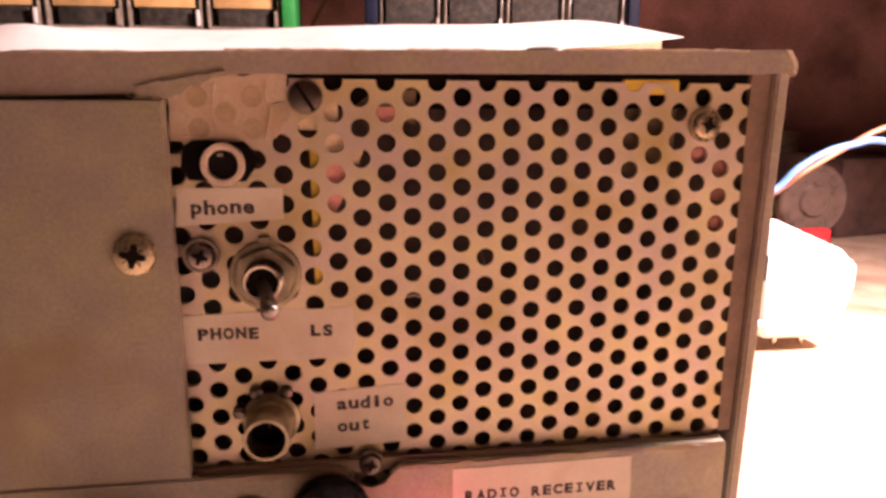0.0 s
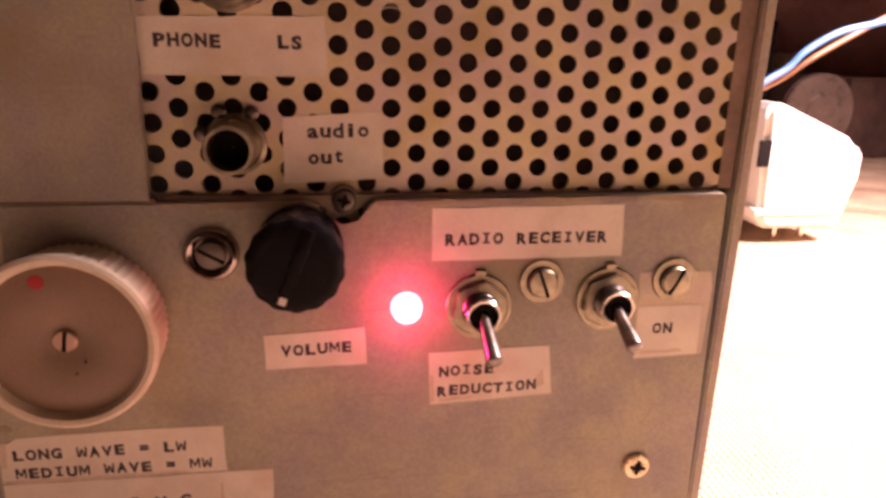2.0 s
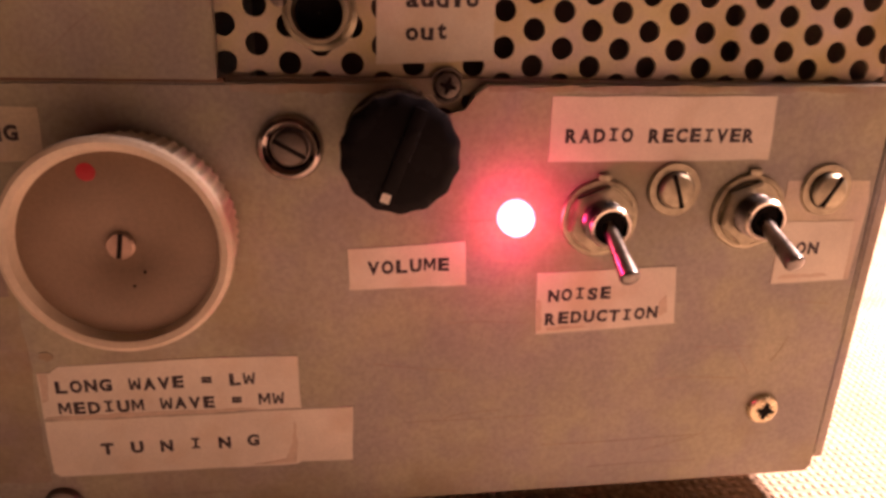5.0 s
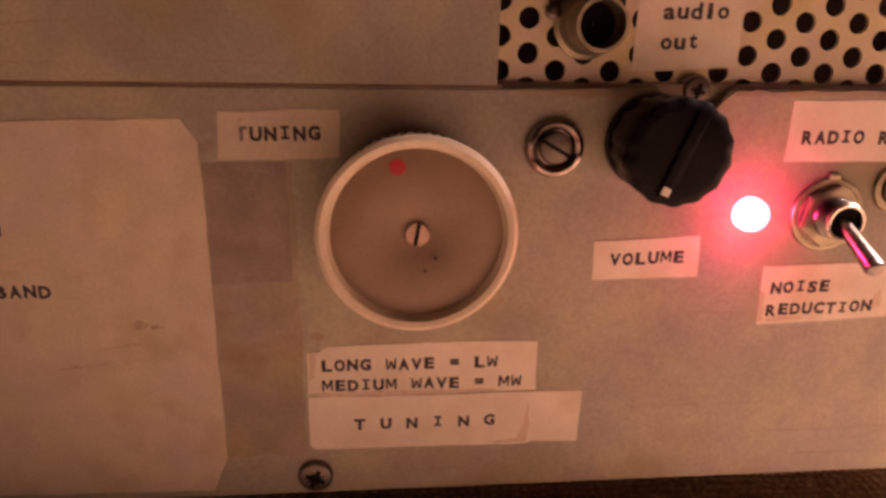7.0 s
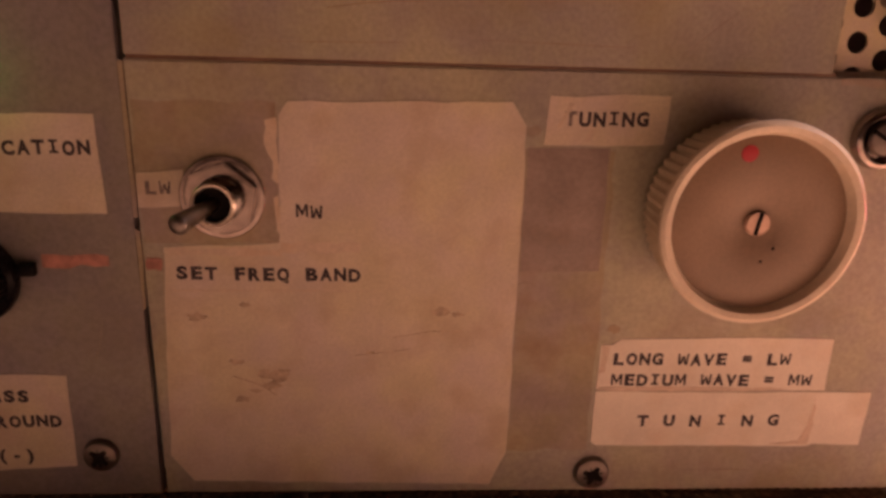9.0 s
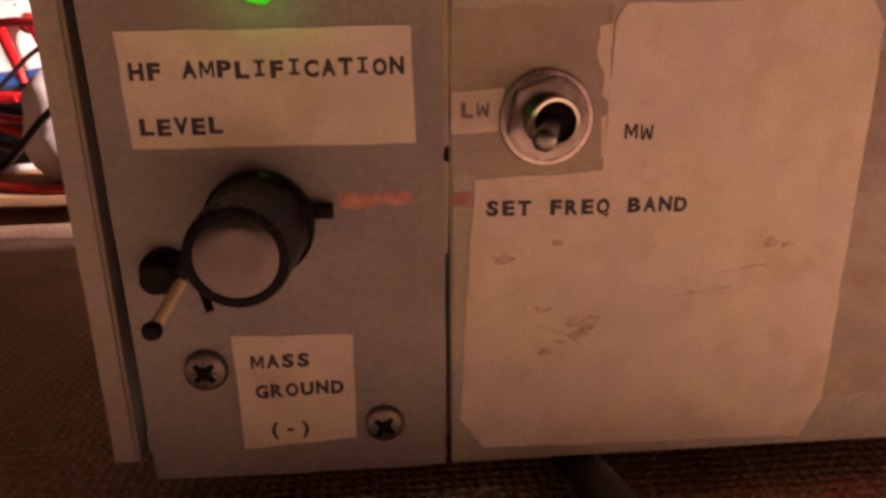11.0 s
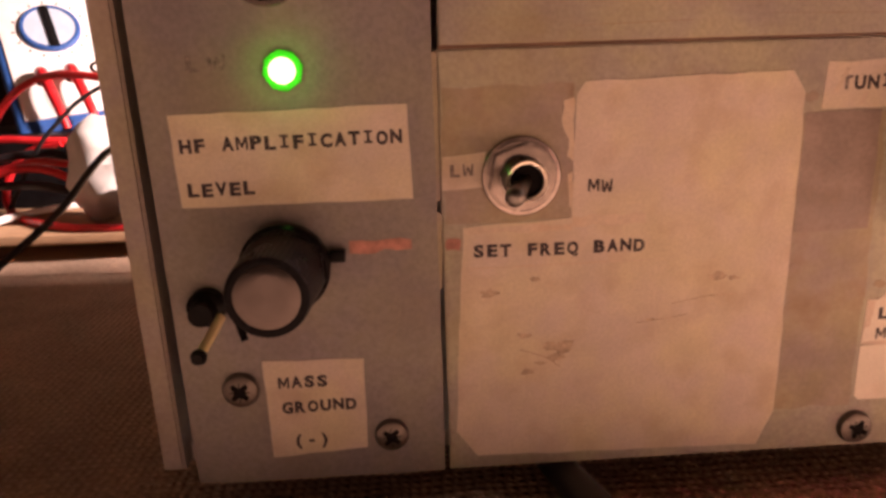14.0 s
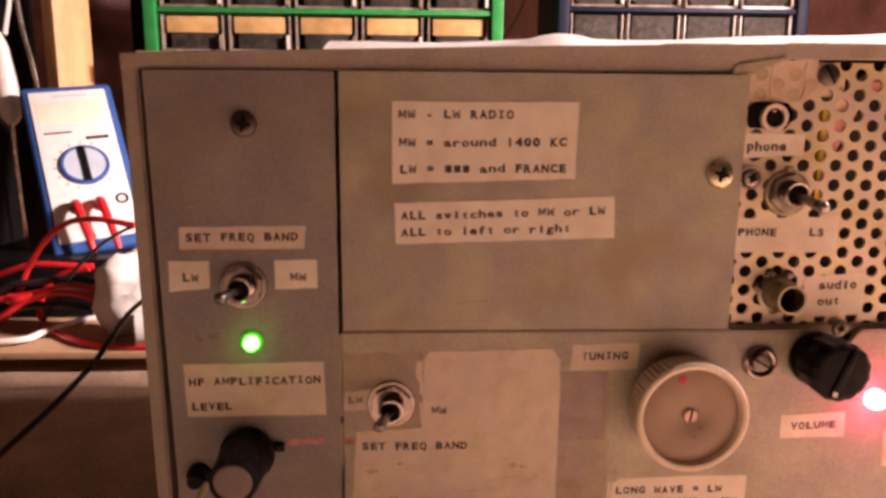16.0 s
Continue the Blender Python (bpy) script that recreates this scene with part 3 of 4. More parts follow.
def toggle(x, z, tip, y=0.0, label="dull metal toggle switch", r=0.72, shine=DULL_BRASS):
    """A panel toggle switch: washer, hexagon nut, threaded neck and a lever that ends at tip."""
    t = part("toggle_switch", lathe([(r, 0), (r, -0.06), (r * 0.97, -0.09), (r * 0.88, -0.095), (r * 0.86, -0.07), (r * 0.82, -0.07), (r * 0.80, -0.10), (r * 0.5, -0.10)], x, z, y, 40), shine, radio, label)
    if shine is DULL_BRASS:
        part("washer_tab", box(x - 0.10, x + 0.12, y - 0.10, y, z + r * 0.97, z + r + 0.10, 0.02), shine, t)
    part("nut", hex_prism(x, z, r * 0.86, y - 0.26, y - 0.101, 0.35), shine, t)
    neck = [(0.40, 0.0), (0.40, -0.27)]
    for i in range(5):
        neck += [(0.385, -0.30 - i * 0.06), (0.35, -0.33 - i * 0.06)]
    neck += [(0.365, -0.61), (0.34, -0.66), (0.30, -0.66), (0.285, -0.45), (0.02, -0.43)]
    part("threaded_neck", lathe(neck, x, z, y, 32), GUNMETAL, t)
    part("rim", lathe([(0.372, -0.60), (0.378, -0.65), (0.35, -0.685), (0.31, -0.68), (0.29, -0.63)], x, z, y, 32, caps=False), STEEL, t, "bright collar rim")
    # black disc paints the shade inside the neck
    part("socket", lathe([(0.285, -0.40), (0.285, -0.56), (0.02, -0.56)], x, z, y, 24), DARK, t)
    a, b = Vector((x, y - 0.50, z)), Vector(tip)
    d = (b - a).normalized()
    rod = tube([a, a + (b - a) * 0.5, b - d * 0.06], 0.115, 16, 3, 0.172)
    cap = bmesh.new()
    bmesh.ops.create_uvsphere(cap, u_segments=16, v_segments=10, radius=1.0, matrix=Matrix.Translation(b - d * 0.06) @ d.to_track_quat("Z", "Y").to_matrix().to_4x4() @ Matrix.Diagonal((0.172, 0.172, 0.09, 1)))
    part("lever", join(rod, cap), GUNMETAL, t)
    return t


toggle(4.12, 7.32, (4.18, -1.58, 6.72))
toggle(6.98, 7.40, (7.02, -1.62, 6.92))
toggle(-0.71, 13.90, (-0.45, -1.28, 13.6), 0.40)
toggle(-12.87, 7.36, (-13.22, -1.46, 7.21), r=0.74, shine=NICKEL)
toggle(-17.23, 11.14, (-17.58, -1.49, 11.09), r=0.70, shine=NICKEL)
# the small ground switch beside the amplification knob
g = part("slide_switch", lathe([(0.36, 0), (0.36, -0.2), (0.25, -0.28), (0.22, -0.6), (0.02, -0.62)], -18.85, 5.12, 0, 20), BLACK, radio, "small dark switch with a pale lever")
part("lever", tube([(-18.5, -0.5, 5.05), (-18.58, -0.9, 4.87), (-18.7, -1.37, 4.64)], 0.09, 10, 3), CREAM_LEVER, g)
part("prong", tube([(-18.35, -0.05, 4.9), (-18.2, -0.35, 4.72), (-18.12, -0.45, 4.55)], 0.07, 8, 3), BLACK, g)
part("lever_tip", lathe([(0.13, 0.1), (0.15, 0), (0.1, -0.1)], -18.7, 4.64, -1.37, 14), BLACK, g)


def led(x, z, r, mat, label, rim=None):
    body = part("indicator_light", lathe([(r, 0), (r, -0.10), (r * 0.94, -0.22), (r * 0.75, -0.32), (r * 0.4, -0.38), (0.02, -0.40)], x, z, 0, 28), mat, radio, label)
    if rim:
        part("rim", plate(ragged([(x + r * 1.6 * math.cos(0.2 + a * math.pi / 4), z + r * 1.6 * math.sin(0.2 + a * math.pi / 4)) for a in range(8)], 0.03, 0.1), -0.07, 0.0, 0.02), rim, body)
    return body


led(2.57, 7.35, 0.32, RED_LED, "glowing red indicator light")
led(-17.06, 9.38, 0.23, GREEN_LED, "glowing green indicator light", GREEN_RIM)
for name, x, z, colour, energy in (("red_led_light", 2.57, 7.35, (1.0, 0.02, 0.17), 0.042), ("green_led_light", -17.06, 9.38, (0.20, 1.0, 0.05), 0.00022)):
    spot = lamp(name, "POINT", energy, colour, Matrix.Translation((x * CM, -0.50 * CM, z * CM)))
    spot.shadow_soft_size = 0.0015

# volume knob: black, lobed, with a bar across the face
kx, kz = 0.43, 8.76
knob = part("volume_knob", lathe([(0.84, -0.10), (0.86, -0.16), (0.86, -0.4), (0.82, -0.48)], kx, kz, 0, 48), KNOB_BLACK, radio, "black plastic volume knob")
part("grip", lathe([(0.85, -0.46), (0.88, -0.9), (0.92, -1.40), (0.90, -1.47), (0.80, -1.54), (0.70, -1.55), (0.02, -1.55)], kx, kz, 0, 168, 14, 0.032), KNOB_BLACK, knob)
way = math.degrees(math.atan2(-0.58, -0.23))
part("pointer_bar", turned(box(-0.78, 0.78, -1.63, -1.53, -0.10, 0.13, 0.04), Matrix.Translation((kx, 0, kz)) @ Matrix.Rotation(-radians(way), 4, "Y")), KNOB_BLACK, knob)
part("mark", turned(box(0.58, 0.72, -1.645, -1.62, -0.07, 0.07), Matrix.Translation((kx, 0, kz)) @ Matrix.Rotation(-radians(way), 4, "Y")), WHITE_MARK, knob, "small white pointer mark")

# tuning knob: cream, ribbed side, recessed tan face
kx, kz = -3.84, 7.31
knob = part("tuning_knob", lathe([(1.50, -0.10), (1.62, -0.14), (1.67, -1.12), (1.62, -1.13), (1.60, -1.0)], kx, kz, 0, 240, 60, 0.05, caps=False), CREAM, radio, "large cream plastic tuning knob with ribbed side")
part("rim", lathe([(1.67, -1.10), (1.715, -1.18), (1.70, -1.27), (1.63, -1.31), (1.53, -1.29), (1.46, -1.09)], kx, kz, 0, 96, caps=False), CREAM, knob)
part("face", lathe([(1.53, -1.08), (1.47, -1.11), (0.9, -1.10), (0.45, -1.085), (0.33, -1.04), (0.02, -1.04)], kx, kz, 0, 64, caps=False), DISC, knob, "tan recessed knob face")
centre = part("centre_screw", lathe([(0.22, -1.02), (0.22, -1.08), (0.19, -1.11), (0.02, -1.11)], kx, kz, 0, 24), PINK_BRASS, knob)
part("slot", turned(box(-0.2, 0.2, -1.118, -1.06, -0.035, 0.035), Matrix.Translation((kx, 0, kz)) @ Matrix.Rotation(radians(-80), 4, "Y")), DARK, knob)
part("red_dot", lathe([(0.145, -1.09), (0.135, -1.12), (0.02, -1.13)], -4.17, 8.47, 0, 16), RED_PAINT, knob, "red painted dot")
for sx, sz in ((-3.70, 6.65), (-3.52, 6.88)):
    part("speck", lathe([(0.025, -1.09), (0.02, -1.116)], sx, sz, 0, 8), DARK, knob)

# amplification knob: tall, black, with a spun metal cap
kx, kz = -17.30, 5.86
knob = part("amplification_knob", lathe([(0.82, -0.10), (0.84, -0.16), (0.84, -0.34), (0.78, -0.42)], kx, kz, 0, 48), KNOB_BLACK, radio, "tall black knob with a spun aluminium cap")
part("grip", lathe([(0.78, -0.4), (0.74, -1.2), (0.71, -1.85), (0.69, -1.97), (0.62, -1.99), (0.57, -1.985), (0.57, -1.95), (0.02, -1.95)], kx, kz, 0, 144, 48, 0.018), KNOB_BLACK, knob)
part("cap", lathe([(0.555, -1.93), (0.55, -1.972), (0.535, -1.978), (0.30, -1.981), (0.02, -1.982)], kx, kz, 0, 64), SPUN, knob, "spun aluminium cap")
part("pointer", box(-16.48, -16.18, -0.22, -0.05, 5.90, 6.14, 0.04), BLACK, knob)
part("marker_line", plate(ragged([(-16.12, 6.02), (-14.95, 6.06), (-14.95, 6.24), (-16.12, 6.26)], 0.04, 0.2), -0.006, 0.0), PINK, radio, "faded pink marker line")

# headphone socket and audio socket on the perforated plate
jack = part("headphone_socket", plate(ragged([(-2.05, 15.86), (-0.98, 15.82), (-0.84, 16.02), (-0.70, 16.24), (-0.84, 16.46), (-0.98, 16.6), (-1.95, 16.62), (-2.14, 16.48), (-2.18, 16.1)], 0.02, 0.3), 0.30, 0.40, 0.02), KNOB_BLACK, radio, "black headphone socket with a bright ring")
part("ring", lathe([(0.42, 0.30), (0.42, 0.20), (0.40, 0.17), (0.31, 0.17), (0.285, 0.20), (0.285, 0.3)], -1.38, 16.17, 0, 36), SATIN, jack, "bright flat ring")
# black disc paints the shade within the ring
part("hole", lathe([(0.285, 0.29), (0.285, 0.25), (0.02, 0.26)], -1.38, 16.17, 0, 24), DARK, jack)
sock = part("audio_socket", lathe([(0.60, 0.40), (0.60, 0.32), (0.52, 0.28), (0.50, 0.1), (0.47, 0.06), (0.46, -0.55), (0.445, -0.60), (0.39, -0.60), (0.375, -0.54), (0.37, 0.36), (0.02, 0.36)], -0.76, 10.74, 0, 40), DULL_BRASS, radio, "dull metal audio socket")
# black disc closes the tube to paint its shade
part("hole", lathe([(0.37, -0.05), (0.365, 0.0), (0.02, 0.0)], -0.76, 10.74, 0, 28, caps=False), DARK, sock)
for a in (60, 115, 165):
    part("lug", lathe([(0.14, 0.40), (0.14, 0.28), (0.08, 0.24), (0.02, 0.24)], -0.76 + 0.66 * math.cos(radians(a)), 10.78 + 0.66 * math.sin(radians(a)), 0, 14), DULL, sock)

# small bright block stands in for a reflection in the socket hole
part("contact", box(-1.47, -1.36, 0.19, 0.25, 16.33, 16.39, 0.01), STEEL, jack)

# clear tape over the upper corner of the plate
for outline, y in (([(-2.35, 16.62), (-0.35, 16.66), (-0.15, 17.1), (-0.1, 17.86), (-2.3, 17.84)], 0.375), ([(-1.75, 16.55), (-0.75, 16.5), (-0.55, 17.2), (-0.62, 17.8), (-1.95, 17.84), (-2.0, 17.3)], 0.365)):
    part("adhesive_tape", plate(ragged(outline, 0.03, 0.25), y, y + 0.006), TAPE, radio, "yellowed adhesive tape over the holes")
for k in range(-10, -4):
    for row in range(3):
        x, z = MX + k * COL, MZ + (0.3 if k % 2 else 0.0) + 0.6 - 0.6 * row
        if -2.25 < x < -0.1 and 16.7 < z < 17.7:
            part("tape_dimple", lathe([(0.20, 0.364), (0.19, 0.354), (0.16, 0.359), (0.02, 0.361)], x, z, 0, 18), TAPE_DARK, radio)


for crease in ([(-1.46, 17.7), (-1.53, 17.3), (-1.52, 16.95), (-1.40, 16.68)], [(-0.46, 17.8), (-0.52, 17.45), (-0.44, 17.2), (-0.5, 16.9), (-0.58, 16.62)], [(-2.1, 16.72), (-1.7, 16.64), (-1.3, 16.66)], [(-1.85, 17.7), (-1.6, 17.74), (-1.42, 17.66)]):
    part("tape_crease", tube([(x, 0.362, z) for x, z in crease], 0.022, 6, 5), TAPE, radio)

# ---- labels ----
def paper_label(outline, lines, label, y=0.0, mat=PAPER, ink=None, lean=0.0, rag=0.012, thick=0.014):
    lab = part("label", plate(ragged(outline, rag, 0.35), y - thick, y - 0.001), mat, radio, label)
    if lines:
        lettering(lines, y - thick - 0.003, lab, ink, lean)
    return lab


def four(x0, x1, z0, z1, skew=0.0, slant=0.0):
    return [(x0 + slant, z0), (x1 + slant, z0 + skew), (x1, z1 + skew), (x0, z1)]


W, H = 0.252, 0.235
part("old_tape_mark", plate(ragged(four(-7.62, -6.02, 2.3, 8.3), 0.04, 0.4), -0.004, 0.0), GREY_DIRTY, radio, "brownish mark of old tape")
part("old_tape_film", plate(ragged(four(-7.58, -6.12, 6.05, 8.32, 0.03), 0.02, 0.4), -0.0105, -0.0045), FILM, radio, "purplish film of old tape")
for fx, fz, fr in ((-7.48, 5.75, 0.14), (-7.50, 5.35, 0.11), (-7.52, 4.55, 0.10), (-7.5, 8.62, 0.15), (-5.72, 4.92, 0.13)):
    part("paper_flake", plate(ragged([(fx + fr * math.cos(a), fz + 0.7 * fr * math.sin(a)) for a in (0.2, 1.3, 2.5, 3.6, 4.7, 5.6)], 0.025, 0.06), -0.013, -0.002), GREY_DIRTY, radio)
part("old_tape_mark", plate(ragged(four(-14.3, -11.9, 6.5, 9.0), 0.04, 0.4), -0.004, 0.0), GREY_DIRTY, radio, "brownish mark of old tape")
paper_label([(3.10, 8.35), (7.22, 8.37), (7.19, 9.51), (3.10, 9.48)], [(3.37, 8.70, "RADIO RECEIVER", W, H)], "white typed paper label")
paper_label([(-0.40, 6.03), (1.72, 6.07), (1.68, 6.91), (-0.42, 6.81)], [(-0.08, 6.34, "VOLUME", W, H)], "white typed paper label", lean=1.5)
paper_label([(3.10, 5.01), (5.86, 5.14), (5.74, 6.33), (3.05, 6.26)], [(3.28, 5.70, "NOISE", W, H), (3.25, 5.22, "REDUCTION", W, H)], "white typed paper label", lean=1.5)
paper_label([(7.73, 5.92), (9.36, 5.97), (9.42, 7.6), (9.35, 7.96), (7.69, 7.97)], [], "older paper label under a newer one", mat=PAPER_OLD, thick=0.01)
paper_label([(7.73, 5.92), (9.24, 5.97), (9.21, 7.19), (7.72, 7.18)], [(8.1, 6.54, "ON", W, H)], "white typed paper label", thick=0.022)
torn = paper_label([(-7.30, 8.38), (-5.19, 8.43), (-5.15, 9.26), (-7.24, 9.23)], [(-6.98 + W, 8.74, "UNING", W, H)], "torn and smudged typed label", mat=PAPER_OLD, rag=0.03)
lettering([(-6.98, 8.74, "T", W, H)], -0.017, torn, INK_FADED, name="faded_letter")
for smear in ([(-7.1, 8.7), (-7.02, 8.68), (-6.82, 9.1), (-6.9, 9.12)], [(-6.6, 8.45), (-6.5, 8.45), (-6.42, 8.66), (-6.48, 8.68)]):
    part("smear", plate(ragged(smear, 0.02, 0.12), -0.022, -0.018), TAPE, torn, "brown smear of old glue")
paper_label([(-5.95, 3.66), (-1.36, 3.65), (-1.38, 4.75), (-2.9, 4.78), (-5.55, 4.72), (-5.7, 4.6), (-5.93, 4.6)], [(-5.67, 4.19, "LONG WAVE = LW", W, H), (-5.67, 3.75, "MEDIUM WAVE = MW", W, H)], "white typed paper label", lean=0.4)
paper_label([(-5.95, 2.5), (-5.84, 2.41), (-1.5, 2.40), (-1.4, 2.45), (-0.42, 2.42), (-0.39, 3.62), (-5.95, 3.60)], [(-5.06, 2.86, "T U N I N G", W * 1.05, H)], "white typed paper label", lean=0.4)
paper_label([(-13.79, 1.60), (-7.94, 1.50), (-7.63, 2.25), (-7.61, 5.84), (-7.62, 8.7), (-7.88, 9.1), (-11.7, 9.02), (-11.85, 8.8), (-11.93, 6.54), (-13.97, 6.42), (-14.21, 2.18)],
            [(-13.8, 5.84, "SET FREQ BAND", 0.257, H), (-11.62, 7.01, "MW", 0.25, H)], "large stained paper label with torn edges", mat=PAPER_OLD, rag=0.02)
paper_label([(-13.9, 5.62), (-10.2, 5.66), (-10.2, 5.64), (-13.9, 5.6)], [], "edge of a pasted strip", mat=TAPE, thick=0.02)
paper_label([(-14.34, 7.14), (-13.58, 7.18), (-13.52, 7.83), (-14.32, 7.76)], [(-14.2, 7.40, "LW", 0.24, 0.22)], "small typed paper label", mat=PAPER_OLD, ink=INK_FADED)
# the next three use darker paper, partly for the dimmer light here
paper_label([(-19.10, 7.01), (-14.88, 7.02), (-14.92, 8.74), (-19.16, 8.68)], [(-19.02, 8.02, "HF AMPLIFICATION", 0.251, H), (-18.97, 7.22, "LEVEL", 0.25, H)], "typed label on darker paper", mat=PAPER_OLD, lean=0.6)
paper_label([(-17.93, 1.82), (-16.02, 1.94), (-15.99, 3.88), (-17.97, 3.93)], [(-17.7, 3.33, "MASS", W, H), (-17.67, 2.80, "GROUND", W, H), (-17.5, 2.07, "(-)", W, H)], "typed label on darker paper", mat=PAPER_OLD, lean=1.0)
paper_label([(-19.05, 12.22), (-15.42, 12.25), (-15.35, 12.93), (-19.04, 12.88)], [(-18.87, 12.47, "SET FREQ BAND", 0.255, H)], "typed paper label", mat=PAPER_OLD, lean=0.5)
paper_label([(-19.42, 10.94), (-18.23, 11.06), (-18.22, 11.88), (-19.40, 11.87)], [(-19.02, 11.27, "LW", W, H)], "small typed paper label")
paper_label([(-16.31, 11.02), (-15.05, 11.05), (-15.06, 11.91), (-16.31, 11.90)], [(-15.85, 11.28, "MW", W, H)], "small typed paper label")
paper_label([(-12.80, 14.18), (-7.40, 14.34), (-7.36, 16.56), (-12.79, 16.54)], [(-12.61, 16.06, "MW - LW RADIO", 0.26, H), (-12.6, 15.26, "MW = around 1400 KC", 0.26, H), (-12.58, 14.50, "LW = ### and FRANCE", 0.26, H)], "large white typed paper label", y=-0.04, lean=0.5)
paper_label([(-12.70, 12.39), (-6.14, 12.57), (-6.19, 13.83), (-12.74, 13.60)], [(-12.55, 13.12, "ALL switches to MW or LW", 0.255, H), (-12.55, 12.63, "ALL to left or right", 0.255, H)], "long white typed paper label", y=-0.04, lean=1.6)
paper_label([(-2.37, 14.94), (-0.30, 15.05), (-0.29, 15.68), (-2.33, 15.69)], [(-2.08, 15.19, "phone", 0.25, 0.285)], "typed paper label on the plate", y=0.40)
paper_label([(-2.40, 12.06), (1.04, 12.03), (1.03, 13.16), (-2.41, 13.10)], [(-2.14, 12.57, "PHONE    LS", 0.252, H)], "typed paper label on the plate", y=0.40)
paper_label([(0.13, 9.94), (2.13, 10.03), (2.12, 11.37), (0.16, 11.26)], [(0.62, 10.86, "audio", 0.25, 0.285), (0.62, 10.35, "out", 0.25, 0.285)], "typed paper label on the plate", y=0.40, lean=1.5)

lettering([(-18.8, 9.42, "LW", 0.42, 0.26)], -0.003, left_panel, INK_FADED, name="faint_pencil_marks")

# ---- wear: scratches, stains and chipped paint ----
def scratch(points, width, y=0.0, mat=None):
    outline = [(x, z + width / 2) for x, z in points] + [(x, z - width / 2) for x, z in reversed(points)]
    return part("scratch", plate(outline, y - 0.004, y), mat or GREY_DIRTY, radio)


for outline, y in (([(-2.2, 9.5), (0.55, 9.52), (0.55, 9.64), (-2.2, 9.63)], 0.0), ([(2.0, 9.55), (9.4, 9.58), (9.4, 9.68), (2.0, 9.64)], 0.0), ([(-6.9, 7.9), (-6.1, 7.95), (-6.1, 8.3), (-6.9, 8.26)], -0.004), ([(-14.2, 6.55), (-13.2, 6.6), (-12.4, 6.55), (-12.3, 6.75), (-14.2, 6.9)], -0.004)):
    part("grime", plate(ragged(outline, 0.03, 0.2), y - 0.004, y), GREY_DIRTY, radio, "brown grime along the edge")
scratch([(1.15, 7.30), (1.6, 7.28), (2.2, 7.31)], 0.03)
scratch([(6.95, 5.05), (7.25, 4.5), (7.62, 3.95)], 0.05)
scratch([(8.35, 4.75), (8.2, 4.4), (8.05, 4.2)], 0.05)
scratch([(-6.6, 12.3), (-5.9, 12.34), (-5.2, 12.5)], 0.03, -0.04)
scratch([(-9.5, 11.1), (-8.4, 11.0), (-7.9, 11.05)], 0.03, -0.04)
for x, z, turn, long, y in ((-4.6, 10.3, 40, 1.3, -0.04), (-4.0, 10.6, 35, 0.9, -0.04), (-3.4, 10.2, 48, 0.8, -0.04), (-10.2, 10.6, 5, 1.6, -0.04), (-5.1, 15.9, -20, 0.9, -0.04), (-6.9, 5.6, 8, 0.7, -0.004), (-6.6, 4.9, -12, 0.8, -0.004),
                            (-7.0, 3.1, 10, 0.9, -0.004), (0.8, 4.4, -8, 1.6, 0.0), (1.9, 3.3, 6, 1.1, 0.0), (4.6, 3.6, -70, 0.6, 0.0), (6.2, 2.4, 15, 1.4, 0.0), (-16.2, 14.4, 80, 1.1, 0.0), (-18.3, 13.6, 20, 0.9, 0.0), (-15.3, 4.6, 75, 0.8, 0.0)):
    c, d = math.cos(radians(turn)) * long / 2, math.sin(radians(turn)) * long / 2
    bow = random.uniform(-0.06, 0.06)
    scratch([(x - c, z - d), (x - c * 0.3, z - d * 0.3 + bow), (x + c * 0.4, z + d * 0.4 + bow), (x + c, z + d)], random.uniform(0.015, 0.03), y)
for x, z, long in ((0.6, 3.2, 2.6), (3.4, 2.5, 3.2), (5.6, 3.9, 1.8), (1.4, 5.3, 1.5), (6.4, 4.6, 1.2), (4.4, 1.9, 2.4), (-4.2, 1.85, 1.6), (8.2, 5.5, 0.9), (-8.5, 10.1, 2.6), (-12.0, 9.98, 2.2)):
    y = -0.04 if z > 9.7 else 0.0
    scratch([(x, z), (x + long * 0.4, z + random.uniform(-0.03, 0.03)), (x + long, z + random.uniform(-0.06, 0.06))], random.uniform(0.012, 0.024), y)
for smear in ([(-5.9, 3.64), (-3.6, 3.63), (-2.2, 3.66), (-2.2, 3.70), (-4.2, 3.71), (-5.9, 3.70)], [(-5.92, 4.0), (-5.80, 4.05), (-5.76, 4.55), (-5.9, 4.58)], [(3.10, 5.08), (3.2, 5.1), (3.16, 5.7), (3.07, 5.75)], [(3.3, 5.08), (4.1, 5.12), (4.0, 5.17), (3.3, 5.15)],
              [(5.5, 5.3), (5.68, 5.4), (5.62, 5.75), (5.5, 5.6)], [(-2.3, 2.46), (-1.5, 2.44), (-1.45, 2.9), (-1.52, 3.5), (-1.56, 2.9), (-1.7, 2.52)], [(7.85, 6.02), (8.9, 6.06), (8.8, 6.12), (7.9, 6.1)]):
    part("smear", plate(ragged(smear, 0.02, 0.12), -0.024, -0.005), TAPE, radio, "brown smear of old glue")
for line in ([(3.62, 14.55), (3.75, 14.2), (3.86, 13.9)], [(6.2, 12.4), (6.5, 12.5), (6.9, 12.52)], [(2.0, 13.3), (2.3, 13.36), (2.5, 13.3)]):
    scratch(line, 0.02, 0.40, WORN_WHITE)
scratch([(-9.9, 4.72), (-9.2, 4.85), (-8.6, 4.86)], 0.02, -0.014, STAIN)
scratch([(-10.6, 4.35), (-10.0, 4.42), (-9.6, 4.48)], 0.02, -0.014, STAIN)
